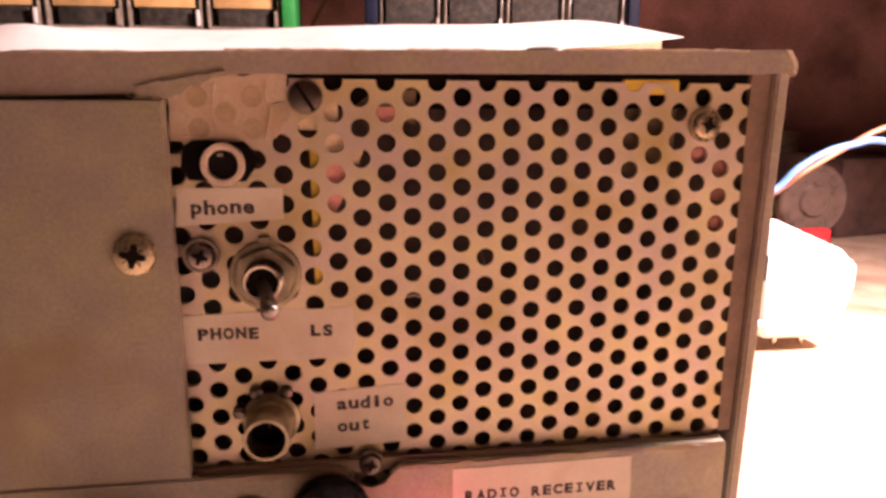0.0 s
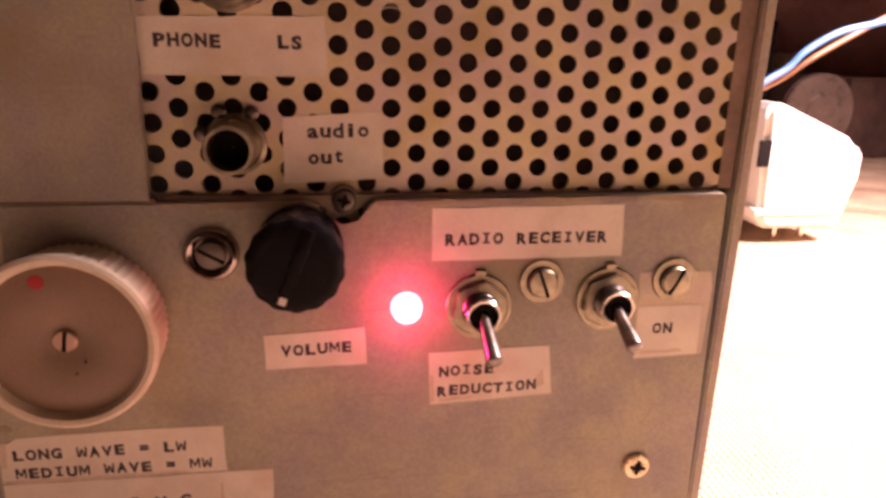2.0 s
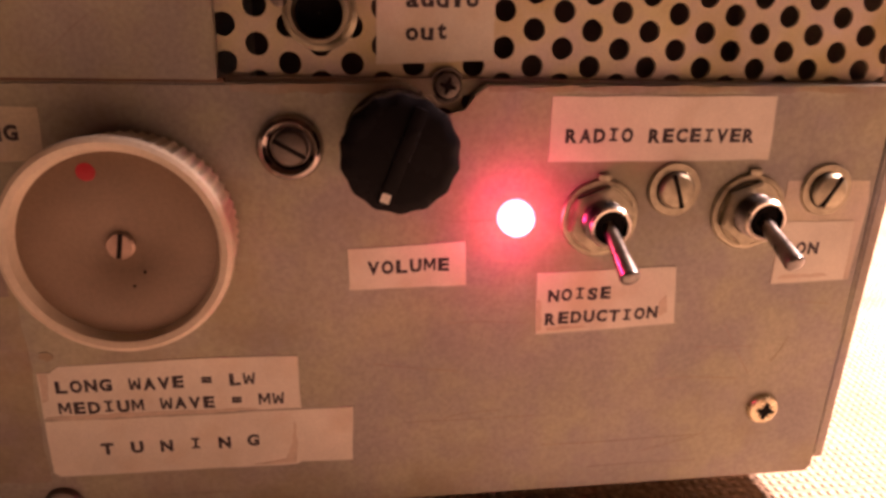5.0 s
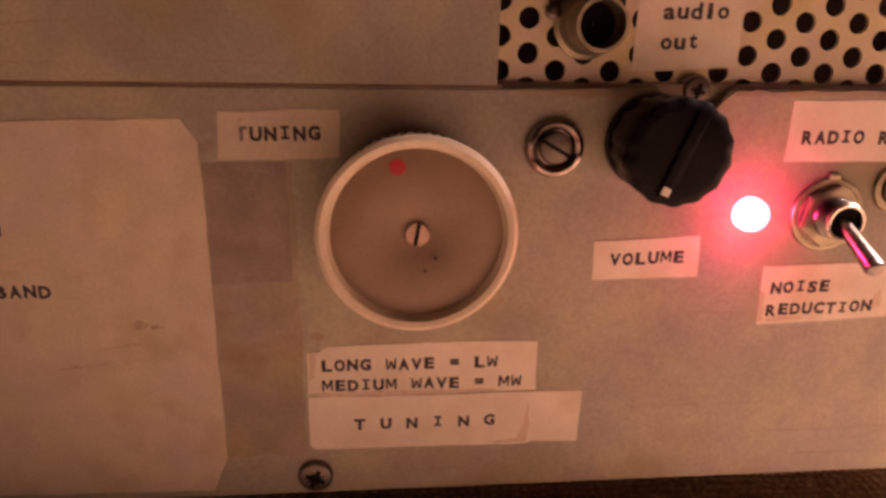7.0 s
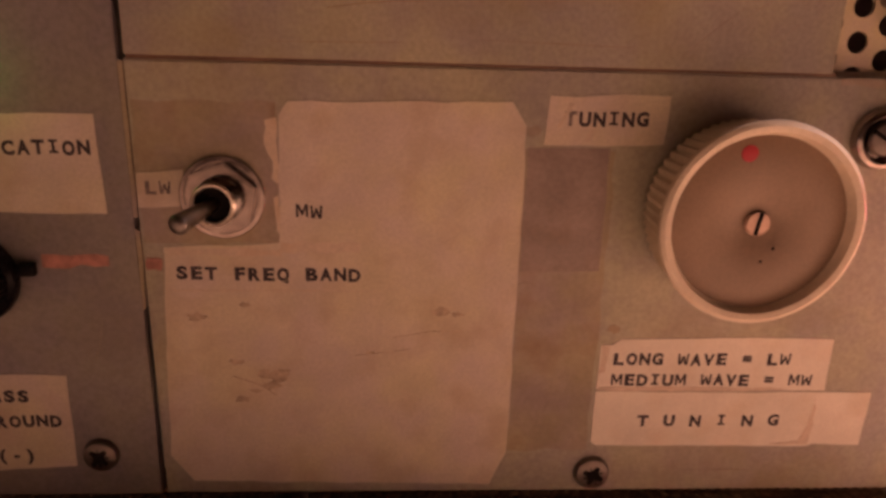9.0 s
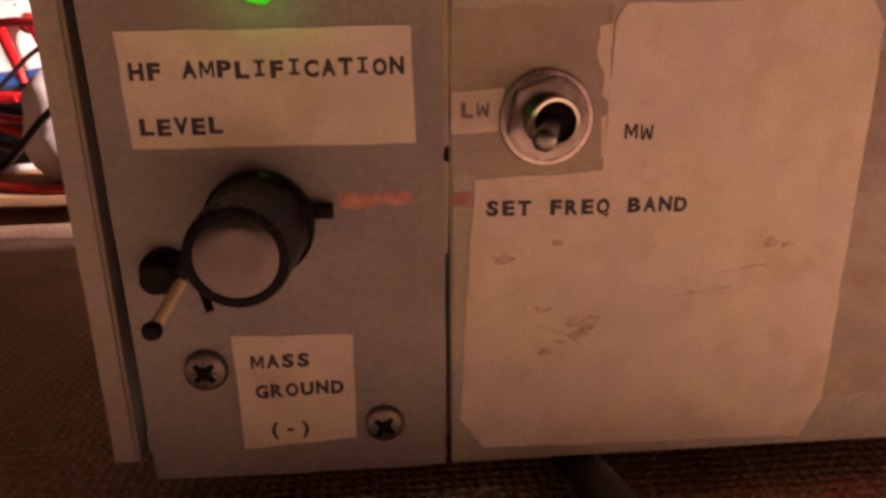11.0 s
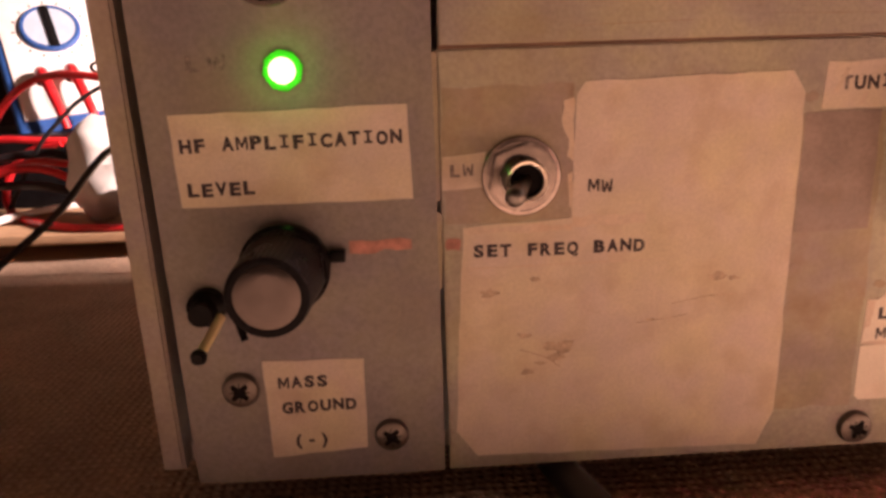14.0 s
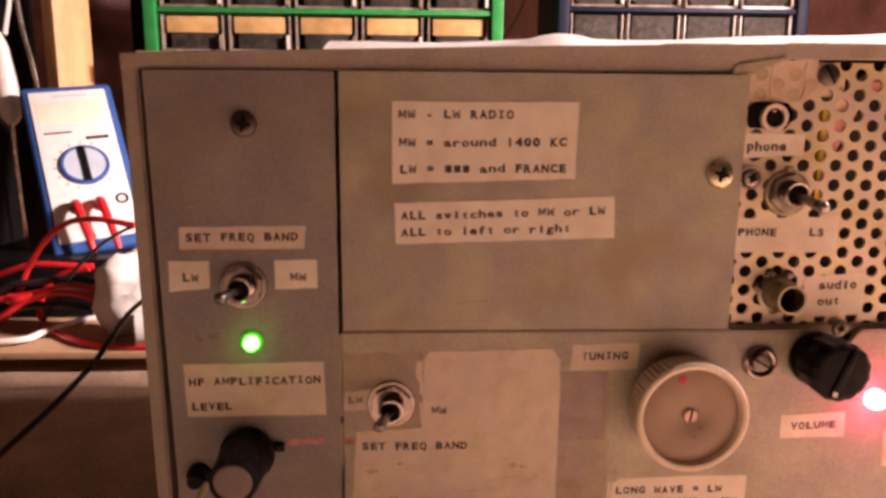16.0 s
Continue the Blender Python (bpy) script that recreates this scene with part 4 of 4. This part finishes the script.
scratch([(-12.9, 3.9), (-12.4, 3.72), (-12.1, 3.5)], 0.03, -0.014, STAIN)
part("glue_mark", plate(ragged(four(-11.9, -10.5, 6.36, 6.56), 0.04, 0.2), -0.0175, -0.014), TAPE, radio, "brown strip of old glue")
part("glue_mark", plate(ragged(four(-13.9, -11.9, 6.28, 6.42), 0.04, 0.2), -0.0175, -0.0005), TAPE, radio, "brown strip of old glue")
part("red_speck", plate(ragged([(-14.3, 6.0), (-14.05, 5.98), (-14.02, 6.2), (-14.28, 6.22)], 0.04, 0.1), -0.018, 0.0), PINK, radio)
for flake in ([(-12.1, 8.7), (-11.9, 8.75), (-11.9, 7.6), (-12.02, 7.7), (-11.98, 8.0), (-12.12, 8.3)], [(-12.0, 7.35), (-11.9, 7.4), (-11.9, 6.7), (-11.97, 6.75)]):
    part("torn_paper", plate(ragged(flake, 0.03, 0.12), -0.012, 0.0), TAPE, radio, "torn remains of a label edge")
blots = 0
for x, z, r in ((-12.05, 3.9, 0.22), (-12.2, 3.7, 0.15), (-12.75, 3.42, 0.13), (-12.6, 5.35, 0.10), (-13.5, 5.1, 0.16), (-12.3, 3.95, 0.16), (-11.95, 4.0, 0.12), (-12.5, 3.6, 0.09), (-9.0, 5.25, 0.16), (-8.7, 5.2, 0.1), (-12.8, 4.2, 0.12), (-10.3, 4.4, 0.08)):
    blot = [(x + r * random.uniform(0.7, 1.6) * math.cos(a), z + r * random.uniform(0.3, 0.7) * math.sin(a)) for a in np.linspace(0, 2 * math.pi, 14)[:-1]]
    blots += 1
    part("stain", plate(blot, -0.0146 - 0.0003 * blots, -0.014), STAIN, radio)
# white strips mix chipped paint with the painted highlight of the lit edge
for x0, x1, z in ((-4.9, -2.6, 18.245), (-1.2, 1.6, 18.31), (2.2, 4.0, 18.335), (5.4, 9.2, 18.375)):
    part("chipped_edge", plate(ragged([(x0, z - 0.03), (x1, z - 0.015), (x1, z + 0.02), (x0, z + 0.015)], 0.014, 0.12), 0.10, 0.5), WORN_WHITE, radio, "chipped paint edge, whitened as if lamplit")
part("chipped_edge", plate(ragged([(10.24, 17.88), (10.285, 17.92), (10.295, 18.13), (10.125, 18.405), (10.03, 18.395), (10.2, 18.12)], 0.01, 0.1), 0.10, 0.6), WORN_WHITE, radio, "chipped paint corner, whitened as if lamplit")
part("filler", plate(ragged([(-2.9, 17.4), (-2.5, 17.46), (-2.2, 17.42), (-1.6, 17.7), (-1.2, 17.9), (-2.0, 17.78), (-2.7, 17.66)], 0.04, 0.1), 0.06, 0.12), SHELL, radio, "lump of old filler")
# black strips paint the shade under the top fascia
for x0, x1, z0, z1 in ((-13.9, -12.6, 17.375, 17.42), (-6.6, -2.9, 17.375, 17.43)):
    part("dark_gap", box(x0, x1, 0.05, 0.11, z0, z1), DARK, radio)


# ---- on top of the radio: a curling sheet of paper ----
def top_sheet():
    bm = bmesh.new()
    cols, rows = 64, 16
    grid = []
    for j in range(rows + 1):
        v = j / rows
        line = []
        for i in range(cols + 1):
            u = i / cols
            x = -15.5 + (24.9 - 4.2 * v) * u
            y = 3.4 + 10.6 * v + 0.9 * (1 - u)
            hump = 0.62 * math.exp(-((x + 7.0) / 1.9) ** 2 - ((v - 0.1) / 0.13) ** 2)
            corner = 0.55 * max(0.0, (u - 0.72) / 0.28) ** 1.5 * (1 - v) ** 2
            z = 18.40 - 0.016 * (9.4 - x) + corner + hump + (1.28 + 0.02 * u) * math.sin(min(v * 1.8, 1) * math.pi / 2) + 0.05 * math.sin(u * 17 + v * 3)
            line.append(bm.verts.new((x, y, z)))
        grid.append(line)
    for a, b in zip(grid, grid[1:]):
        for i in range(cols):
            bm.faces.new((a[i], a[i + 1], b[i + 1], b[i]))
    bmesh.ops.solidify(bm, geom=bm.faces[:], thickness=0.012)
    return solid("paper_sheet", bm, SHEET, "curling white paper sheet lying on the radio", "paper", at=(-4, 8, 18.3))


top_sheet()

# ---- behind the radio: a shelf with two small-parts cabinets ----
shelf = thing("wall_shelf", (-2, 57, BENCH), "dark wooden shelf standing behind the radio", "shelf")
part("board", box(-37.8, 28.6, 46.5, 66.0, 21.2, 22.7, 0.1), BOARD, shelf)
for x in (-28.0, 24.0):
    part("support", box(x, x + 2.0, 52.0, 64.0, BENCH, 21.2, 0.1), BOARD, shelf)


def parts_cabinet(name, x0, x1, y, z0, columns, rows, row_high, frame_mat, insert, label):
    cab = thing(name, ((x0 + x1) / 2, y + 6, z0), label, "parts cabinet")
    high = rows * row_high + 0.6
    for x in (x0, x1):
        part("post", box(x - 0.55, x + 0.55, y - 0.5, y + 0.6, z0, z0 + high, 0.15), frame_mat, cab)
        part("side", box(x - 0.3, x + 0.3, y + 0.7, y + 13, z0 + 0.2, z0 + high, 0.05), frame_mat, cab)
    part("back", box(x0 + 0.4, x1 - 0.4, y + 12.6, y + 13.0, z0 + 0.2, z0 + high), frame_mat, cab)
    wide = (x1 - x0 - 1.2) / columns
    for r in range(rows):
        za = z0 + 0.3 + r * row_high
        part("rail", box(x0 + 0.5, x1 - 0.5, y - 0.2, y + 12.5, za + row_high - 0.55, za + row_high - 0.1, 0.06), frame_mat, cab)
        for c in range(columns):
            xa = x0 + 0.6 + c * wide
            d = part("drawer", box(xa + 0.25, xa + wide - 0.25, y + 0.25, y + 11.0, za, za + 0.2), DRAWER, cab)
            part("drawer_side", box(xa + 0.25, xa + 0.40, y + 0.1, y + 11.0, za, za + row_high - 0.75, 0.03), DRAWER, d)
            part("drawer_side", box(xa + wide - 0.40, xa + wide - 0.25, y + 0.1, y + 11.0, za, za + row_high - 0.75, 0.03), DRAWER, d)
            low = za + 0.42 * row_high if insert is AMBER else za + 0.5
            part("insert", box(xa + 0.75, xa + wide - 0.75, y + 0.35, y + 0.55, low, za + row_high - 0.85, 0.05), insert if r == 0 else MURK, d)
            part("component", turned(box(-wide * 0.33, wide * 0.33, -0.4, 3.0, 0.0, 0.36 * row_high, 0.15), Matrix.Translation((xa + wide / 2, y + 0.8, za + 0.21))), MURK, d)
            part("pull", box(xa + wide - 0.62, xa + wide - 0.36, y - 0.25, y + 0.1, za + 0.2, za + 1.5, 0.08), WHITE_PLASTIC if (c + r) % 2 else DRAWER, d)
    return cab


parts_cabinet("parts_cabinet", -37.1, -3.9, 49.0, 22.72, 5, 3, 4.1, GREEN, AMBER, "green steel small-parts cabinet with amber-fronted drawers on the shelf")
parts_cabinet("parts_cabinet", 3.2, 28.0, 52.0, 22.72, 4, 3, 5.2, BLUE_STEEL, MURK, "dark blue steel small-parts cabinet with murky drawers on the shelf")
solid("wall_cable", tube([(-3.2, 60, 22.9), (-2.0, 60, 25.5), (0.0, 60, 29), (1.5, 60, 34), (1.8, 62, 40)], 0.16, 8), BROWN_WIRE, "thin brown cable hanging behind the cabinets", "cable", at=(-3.2, 60, 22.9))
solid("paper_strip", box(28.9, 31.0, 84.5, 85.6, 30.0, 42.0, 0.05), PAPER_OLD, "yellowed paper strip pinned to the wall", "paper", at=(30, 85, 30))

# ---- left of the radio: board, meter and test leads ----
board = thing("wooden_board", (-45, 40, BENCH), "pale wooden board raised on battens on the bench", "board")
part("plank", box(-75, -20.9, 21.6, 60.0, 1.45, 1.9, 0.08), BOARD, board)
for y in (25.0, 40.0, 56.0):
    part("batten", box(-74, -21.6, y, y + 2.0, BENCH + 0.06, 1.44, 0.04), BOARD, board)
solid("wooden_post", turned(box(-0.8, 0.8, -1.9, 1.9, 1.92, 75, 0.12), Matrix.Translation((-44.6, 48.2, 0)) @ Matrix.Rotation(radians(-28), 4, "Z")), WOOD, "upright pine post lit by the lamp", "post", at=(-44.6, 48.2, 1.92))
solid("power_supply", box(-45.5, -33.2, 29.5, 41.0, 1.92, 6.3, 0.25), BLACK, "low black box under the meter", "power supply", at=(-39, 35, 1.92))


def multimeter():
    foot, up = Vector((-35.9, 32.6, 6.5)), Vector((-0.344, 0.47, 0.813)).normalized()
    across = Vector((0.88, 0.463, 0.105))
    right = (across - up * up.dot(across)).normalized()
    out = right.cross(up)
    m = Matrix.Translation(foot) @ Matrix(((right.x, up.x, out.x, 0), (right.y, up.y, out.y, 0), (right.z, up.z, out.z, 0), (0, 0, 0, 1)))
    mm = thing("multimeter", tuple(foot), "digital multimeter in a blue holster leaning on a black box", "multimeter")

    def put(name, bm, mat, parent=None, label=""):
        return part(name, turned(bm, m), mat, parent or mm, label)

    def disc(rows, u, v, segs=32):
        return turned(lathe(rows, 0, 0, 0, segs), Matrix.Translation((u, v, 0)) @ Matrix.Rotation(radians(-90), 4, "X"))

    put("holster", box(-3.4, 3.4, 0.0, 15.6, -2.9, 0.0, 0.55, segments=4), METER_BLUE, label="blue rubber holster")
    face = put("face", box(-2.85, 2.85, 0.9, 14.9, -0.2, 0.16, 0.15), METER_GREY, label="light grey face")
    put("display", box(-2.5, 2.3, 11.6, 13.8, 0.1, 0.19, 0.05), LCD, face, "greenish display")
    put("printed_line", box(-1.2, 1.4, 14.25, 14.45, 0.1, 0.175), DIAL, face)
    put("printed_line", box(-2.3, -0.3, 10.7, 10.85, 0.1, 0.175), DULL, face)
    put("printed_line", box(0.6, 2.3, 9.9, 10.2, 0.1, 0.175), DULL, face)
    dial = put("dial", disc([(1.75, -0.1), (1.75, -0.3), (1.62, -0.42), (0.02, -0.45)], 0.1, 7.5), DIAL, label="pale blue selector dial")
    put("ring", disc([(1.80, -0.1), (1.80, -0.36), (1.70, -0.46), (1.52, -0.46), (1.50, -0.40)], 0.1, 7.5, 40), METER_BLUE, dial, "blue dial rim")
    put("pointer", turned(box(-0.25, 0.25, -1.6, 1.6, 0.4, 0.62, 0.06), Matrix.Translation((0.1, 7.5, 0)) @ Matrix.Rotation(radians(1), 4, "Z")), BLACK, dial)
    for k in range(16):
        a = radians(22.5 * k)
        put("printed_tick", turned(box(-0.05, 0.05, 2.05, 2.25, 0.1, 0.172), Matrix.Translation((0.1, 7.5, 0)) @ Matrix.Rotation(a, 4, "Z")), DULL, face)
    for u, v in ((-1.2, 3.7), (0.5, 3.7), (2.15, 4.1)):
        put("jack", disc([(0.5, -0.1), (0.5, -0.2), (0.3, -0.22), (0.28, -0.12)], u, v, 20), DULL, face)
    for u in (-1.2, 0.5):
        pts = [m @ Vector(q) for q in ((u, 3.8, 0.1), (u, 3.75, 0.8), (u + 0.05, 3.2, 1.4), (u + 0.2, 1.9, 1.7), (u + 0.4, 0.2, 1.6), (u + 0.5, -0.8, 1.3))]
        plug = part("test_plug", tube(pts, 0.44, 14, 6, 0.22), RED_PLUG, mm, "red test plug")
    return mm


multimeter()


def lead(name, points, r, mat, label, category="test lead", group="", segs=8):
    return solid(name, tube(points, r, segs, 8), mat, label, category, group, at=points[0])


RED = "red insulated test lead looping over the board"
lead("test_lead", [(-30.3, 25.0, 9.4), (-33.3, 26.0, 9.7), (-35.6, 27.0, 9.3), (-37.2, 27.0, 8.1), (-38.6, 27.0, 6.0), (-39.8, 27.0, 3.4), (-41.5, 27.0, 2.1), (-45, 26, 2.1)], 0.21, RED_PLUG, RED, group="red test leads")
lead("test_lead", [(-45.0, 28.0, 4.0), (-41.1, 28.0, 5.5), (-38.7, 28.0, 6.2), (-36.4, 28.2, 6.1), (-34.8, 28.4, 6.0)], 0.21, RED_PLUG, RED, group="red test leads")
lead("test_lead", [(-24.0, 21.9, 2.12), (-29.1, 21.9, 2.12), (-30.7, 22.0, 2.12), (-33.3, 22.8, 2.12), (-36.7, 25.7, 2.12), (-38.6, 28.0, 2.6), (-38.5, 28.6, 4.0), (-37.2, 28.4, 5.4), (-35.0, 28.2, 5.9)], 0.21, RED_PLUG, RED, group="red test leads")
lead("test_lead", [(-44.0, 26.0, 3.4), (-40.0, 26.0, 4.2), (-37.8, 26.0, 4.6), (-35.5, 26.0, 5.1), (-33.5, 26.0, 4.9), (-31.4, 26.0, 4.6), (-27.0, 26.5, 2.2)], 0.22, RED_PLUG, RED, group="red test leads")
lead("test_lead", [(-43.0, 26.5, 2.2), (-39.6, 25.0, 3.3), (-37.8, 25.0, 4.3), (-35.8, 25.0, 4.9), (-34.0, 25.6, 4.4), (-31.5, 26.5, 2.2)], 0.22, RED_PLUG, RED, group="red test leads")
BLK = "black insulated test lead lying across the board"
lead("test_lead", [(-44.0, 26.8, 2.2), (-39.9, 26.6, 4.9), (-38.1, 26.6, 5.2), (-35.8, 26.6, 5.5), (-34.0, 26.6, 5.2), (-30.0, 27.0, 2.2)], 0.24, BLACK_GLOSS, BLK, group="black test leads")
lead("test_lead", [(-44.0, 25.4, 2.2), (-40.0, 25.6, 3.4), (-37.0, 25.6, 3.9), (-34.5, 26.0, 3.6), (-32.5, 27.0, 2.2)], 0.24, BLACK_GLOSS, BLK, group="black test leads")
lead("test_lead", [(-28.0, 25.5, 9.3), (-30.7, 26.0, 9.2), (-32.6, 26.0, 8.3), (-33.8, 26.0, 7.3), (-35.1, 26.0, 6.0), (-37.0, 26.4, 3.4), (-38.0, 27.0, 2.15)], 0.12, BLACK_GLOSS, BLK, group="black test leads")
lead("loose_wire", [(-22.5, 18.5, 2.1), (-23.2, 18.0, 6.4), (-24.6, 16.4, 7.4), (-26.2, 14.0, 6.8), (-26.9, 11.0, 5.1), (-27.6, 8.5, 4.0), (-28.4, 6.0, 3.1), (-30.0, 2.0, 1.5), (-32.0, -3.0, 0.75), (-36.0, -7.5, 0.72)], 0.13, BLACK_GLOSS, "thin dark wire sagging down to the bench cloth", "wire")
lead("loose_wire", [(-41.0, 22.6, 2.12), (-37.2, 23.0, 2.3), (-36.6, 24.8, 2.3), (-35.5, 28.4, 2.15), (-31.5, 29.2, 2.12)], 0.2, WHITE_PLASTIC, "cream flat wire lying on the board", "wire")
solid("crocodile_clip", tube([(-38.9, 25.2, 4.4), (-38.2, 24.9, 4.5), (-37.4, 25.0, 4.7)], 0.42, 12, 4, 0.2), RED_PLUG, "small red clip among the test leads", "clip", at=(-38.2, 25, 4.0))


def crumpled(name, centre, size, label, category, seed):
    bm = bmesh.new()
    bmesh.ops.create_icosphere(bm, subdivisions=4, radius=1.0)
    for v in bm.verts:
        q = v.co.copy()
        k = 1 + 0.28 * noise.noise(q * 1.6 + Vector((seed, 0, 0))) + 0.14 * abs(noise.noise(q * 4 + Vector((0, seed, 0))))
        v.co = Vector(centre) + Vector((q.x * size[0], q.y * size[1], max(q.z, -0.9) * size[2])) * k
    return solid(name, bm, WHITE_PLASTIC, label, category, at=(centre[0], centre[1], centre[2] - size[2]))


crumpled("plastic_bag", (-30.9, 25.2, 4.75), (2.7, 1.7, 2.75), "crumpled white plastic bag lying on the board", "bag", 3.0)
hose = thing("plastic_tube", (-27.5, 22.6, 1.9), "short white plastic tube lying on the board", "tube")
part("wall", turned(lathe([(1.15, -0.2), (1.2, -0.1), (1.2, 5.0), (1.0, 5.0), (0.98, -0.1), (1.0, -0.2)], 0, 0, 0, 32), Matrix.Translation((-29.6, 22.6, 3.11)) @ Matrix.Rotation(radians(-70), 4, "Z")), WHITE_PLASTIC, hose)
clip = thing("hanging_probe", (-45.6, 40.0, 6.3), "white sleeved probe hanging beside the meter", "probe")
part("sleeve", turned(lathe([(0.35, -0.1), (0.75, 0.5), (0.85, 3.0), (0.55, 6.2), (0.25, 7.2), (0.2, 7.4)], 0, 0, 0, 24), Matrix.Translation((-45.9, 40, 16.0)) @ Matrix.Rotation(radians(90), 4, "X") @ Matrix.Rotation(radians(3), 4, "Z")), WHITE_PLASTIC, clip)
part("tip", tube([(-45.9, 40, 16.1), (-45.9, 40, 13.0), (-45.7, 40, 6.3)], 0.14, 8), STEEL, clip)
part("cord", tube([(-45.8, 40, 23.2), (-45.4, 41, 28), (-45.0, 43, 40), (-46, 44, 60)], 0.2, 8), WHITE_PLASTIC, clip)
lead("grey_cable", [(-46.2, 44.5, 2.2), (-45.2, 44, 12.0), (-45.5, 43.5, 20.0), (-46.4, 43.5, 26.0), (-47.3, 44, 40.0), (-47.3, 44, 60)], 0.2, STEEL, "thin grey cable hanging beside the post", "cable")
case = thing("instrument_case", (-60, 48, 1.92), "tall black instrument case standing on the board", "case")
part("body", box(-72, -50.5, 43, 54, 1.92, 30, 0.5), BLACK, case)
part("front_plate", box(-71, -51.5, 42.6, 43.0, 4, 29, 0.1), INNER, case, "dull dark front plate")
for z in (9.0, 15.0, 21.0):
    part("knob", lathe([(1.2, 0), (1.2, -1.0), (0.9, -1.3), (0.02, -1.3)], -53.5, z, 42.6, 24), STEEL, case)
# plain dark sheet added as a backdrop for the meter
solid("plywood_sheet", box(-46.0, -36.5, 67, 70, BENCH + 0.06, 60, 0.3), BLACK, "plain dark sheet standing behind the meter", "plywood", at=(-41, 68, BENCH))

# ---- right of the radio ----
adapter = thing("plug_adapter", (30.4, 28.5, BENCH), "white plastic plug adapter standing on its metal pins", "adapter")
part("body", plate([(27.3, 9.3), (27.6, 9.7), (28.3, 9.65), (33.2, 7.55), (33.8, 6.9), (34.4, 6.4), (34.4, 4.9), (33.5, 1.9), (32.7, 1.5), (28.2, 1.6), (27.6, 2.2)], 26.6, 30.6, 0.35), WHITE_PLASTIC, adapter)
for x in (30.0, 32.0):
    part("pin", turned(lathe([(0.2, 0), (0.22, 0.4), (0.22, 1.2)], 0, 0, 0, 14), Matrix.Translation((x, 28.4, 1.7)) @ Matrix.Rotation(radians(-90), 4, "X")), STEEL, adapter)
# black patch paints the shade of the opening
part("socket_hole", box(26.9, 27.75, 26.5, 26.62, 5.7, 7.4, 0.05), DARK, adapter, "dark socket opening")
part("base_lip", box(27.2, 33.3, 26.45, 30.7, 2.55, 2.95, 0.1), WHITE_PLASTIC, adapter)
reel = thing("wire_reel", (47.4, 50.0, BENCH), "scratched clear plastic reel standing on edge", "reel")
part("rim", turned(lathe([(3.5, -0.6), (3.7, -0.4), (3.7, 0.4), (3.5, 0.6), (3.1, 0.5), (3.0, 0.0), (3.1, -0.5)], 0, 0, 0, 48), Matrix.Translation((47.3, 50, 7.2))), CLEAR, reel)
part("hub", turned(lathe([(1.5, -0.9), (1.7, -0.7), (1.7, 0.9)], 0, 0, 0, 32), Matrix.Translation((47.3, 50, 7.2))), CLEAR, reel)
for a in (20, 140, 260):
    part("spoke", turned(box(1.4, 3.2, -0.3, 0.3, -0.45, 0.45, 0.1), Matrix.Translation((47.3, 50, 7.2)) @ Matrix.Rotation(radians(a), 4, "Y")), CLEAR, reel)
part("stand", box(45.3, 49.3, 48.8, 51.4, BENCH + 0.06, 4.1, 0.2), BLACK, reel)
solid("red_cap", turned(box(-1.3, 1.3, -0.6, 0.6, 0, 4.4, 0.2), Matrix.Translation((45.6, 46.5, BENCH + 0.06))), RED_PLUG, "small red plastic cap beside the reel", "cap", at=(45.6, 46.5, BENCH))
lead("blue_wire", [(22.0, 27.5, 2.0), (24.6, 27.6, 7.0), (26.9, 27.9, 10.4), (28.9, 28.0, 11.7), (30.0, 28.0, 12.8), (31.9, 28.0, 13.9), (33.8, 28.0, 14.4), (36.2, 28.0, 14.6), (42, 28, 13.0), (50, 27, 6.0), (56, 27, 0.85)], 0.22, BLUE_WIRE, "pale blue insulated wire arching beside the radio", "wire")
lead("brown_wire", [(22.0, 31.5, 1.0), (25.5, 31.2, 6.0), (28.2, 30.8, 9.6), (30.1, 30.0, 11.1), (32.3, 30.0, 12.6), (35.0, 30.0, 14.1), (37.7, 30.0, 15.4), (44, 31, 16.5), (54, 32, 10.0), (60, 33, 0.85)], 0.2, BROWN_WIRE, "brown insulated wire arching beside the radio", "wire")


def carton(name, x, y, sx, sy, sz, turn, mat, label, category):
    bm = turned(box(-sx / 2, sx / 2, -sy / 2, sy / 2, 0, sz, 0.25), Matrix.Translation((x, y, BENCH + 0.06)) @ Matrix.Rotation(radians(turn), 4, "Z"))
    return solid(name, bm, mat, label, category, at=(x, y, BENCH))


crate = thing("cardboard_box", (66, 69, BENCH + 0.06), "brown cardboard box at the back of the bench", "box")
for name, piece in (("body", box(-8, 8, -6, 6, 0, 9.2, 0.2)), ("flap", box(-8, 8, -6, -0.1, 9.22, 9.5, 0.06)), ("flap", box(-8, 8, 0.1, 6, 9.22, 9.5, 0.06))):
    part(name, turned(piece, Matrix.Translation((66, 69, BENCH + 0.06)) @ Matrix.Rotation(radians(12), 4, "Z")), CARTON, crate)
carton("tool_case", 47, 73, 14, 8, 16.0, -8, BLACK, "dark tool case at the back of the bench", "case")
carton("tin_box", 60.0, 76, 4.5, 4.5, 12.2, 20, TIN, "dusty dark tin at the back of the bench", "tin")
carton("dark_box", 84, 58, 16, 12, 8.0, 5, BLUE_STEEL, "dark blue box at the back of the bench", "box")
lead("power_cable", [(-13.6, 9.0, 0.92), (-12.8, 4.0, 0.92), (-12.0, 0.5, 0.92), (-11.0, -3.0, 0.92), (-10.7, -6.0, 0.92), (-10.6, -8.6, 0.92)], 0.36, BLACK_GLOSS, "black cable running out from under the radio", "cable", segs=12)
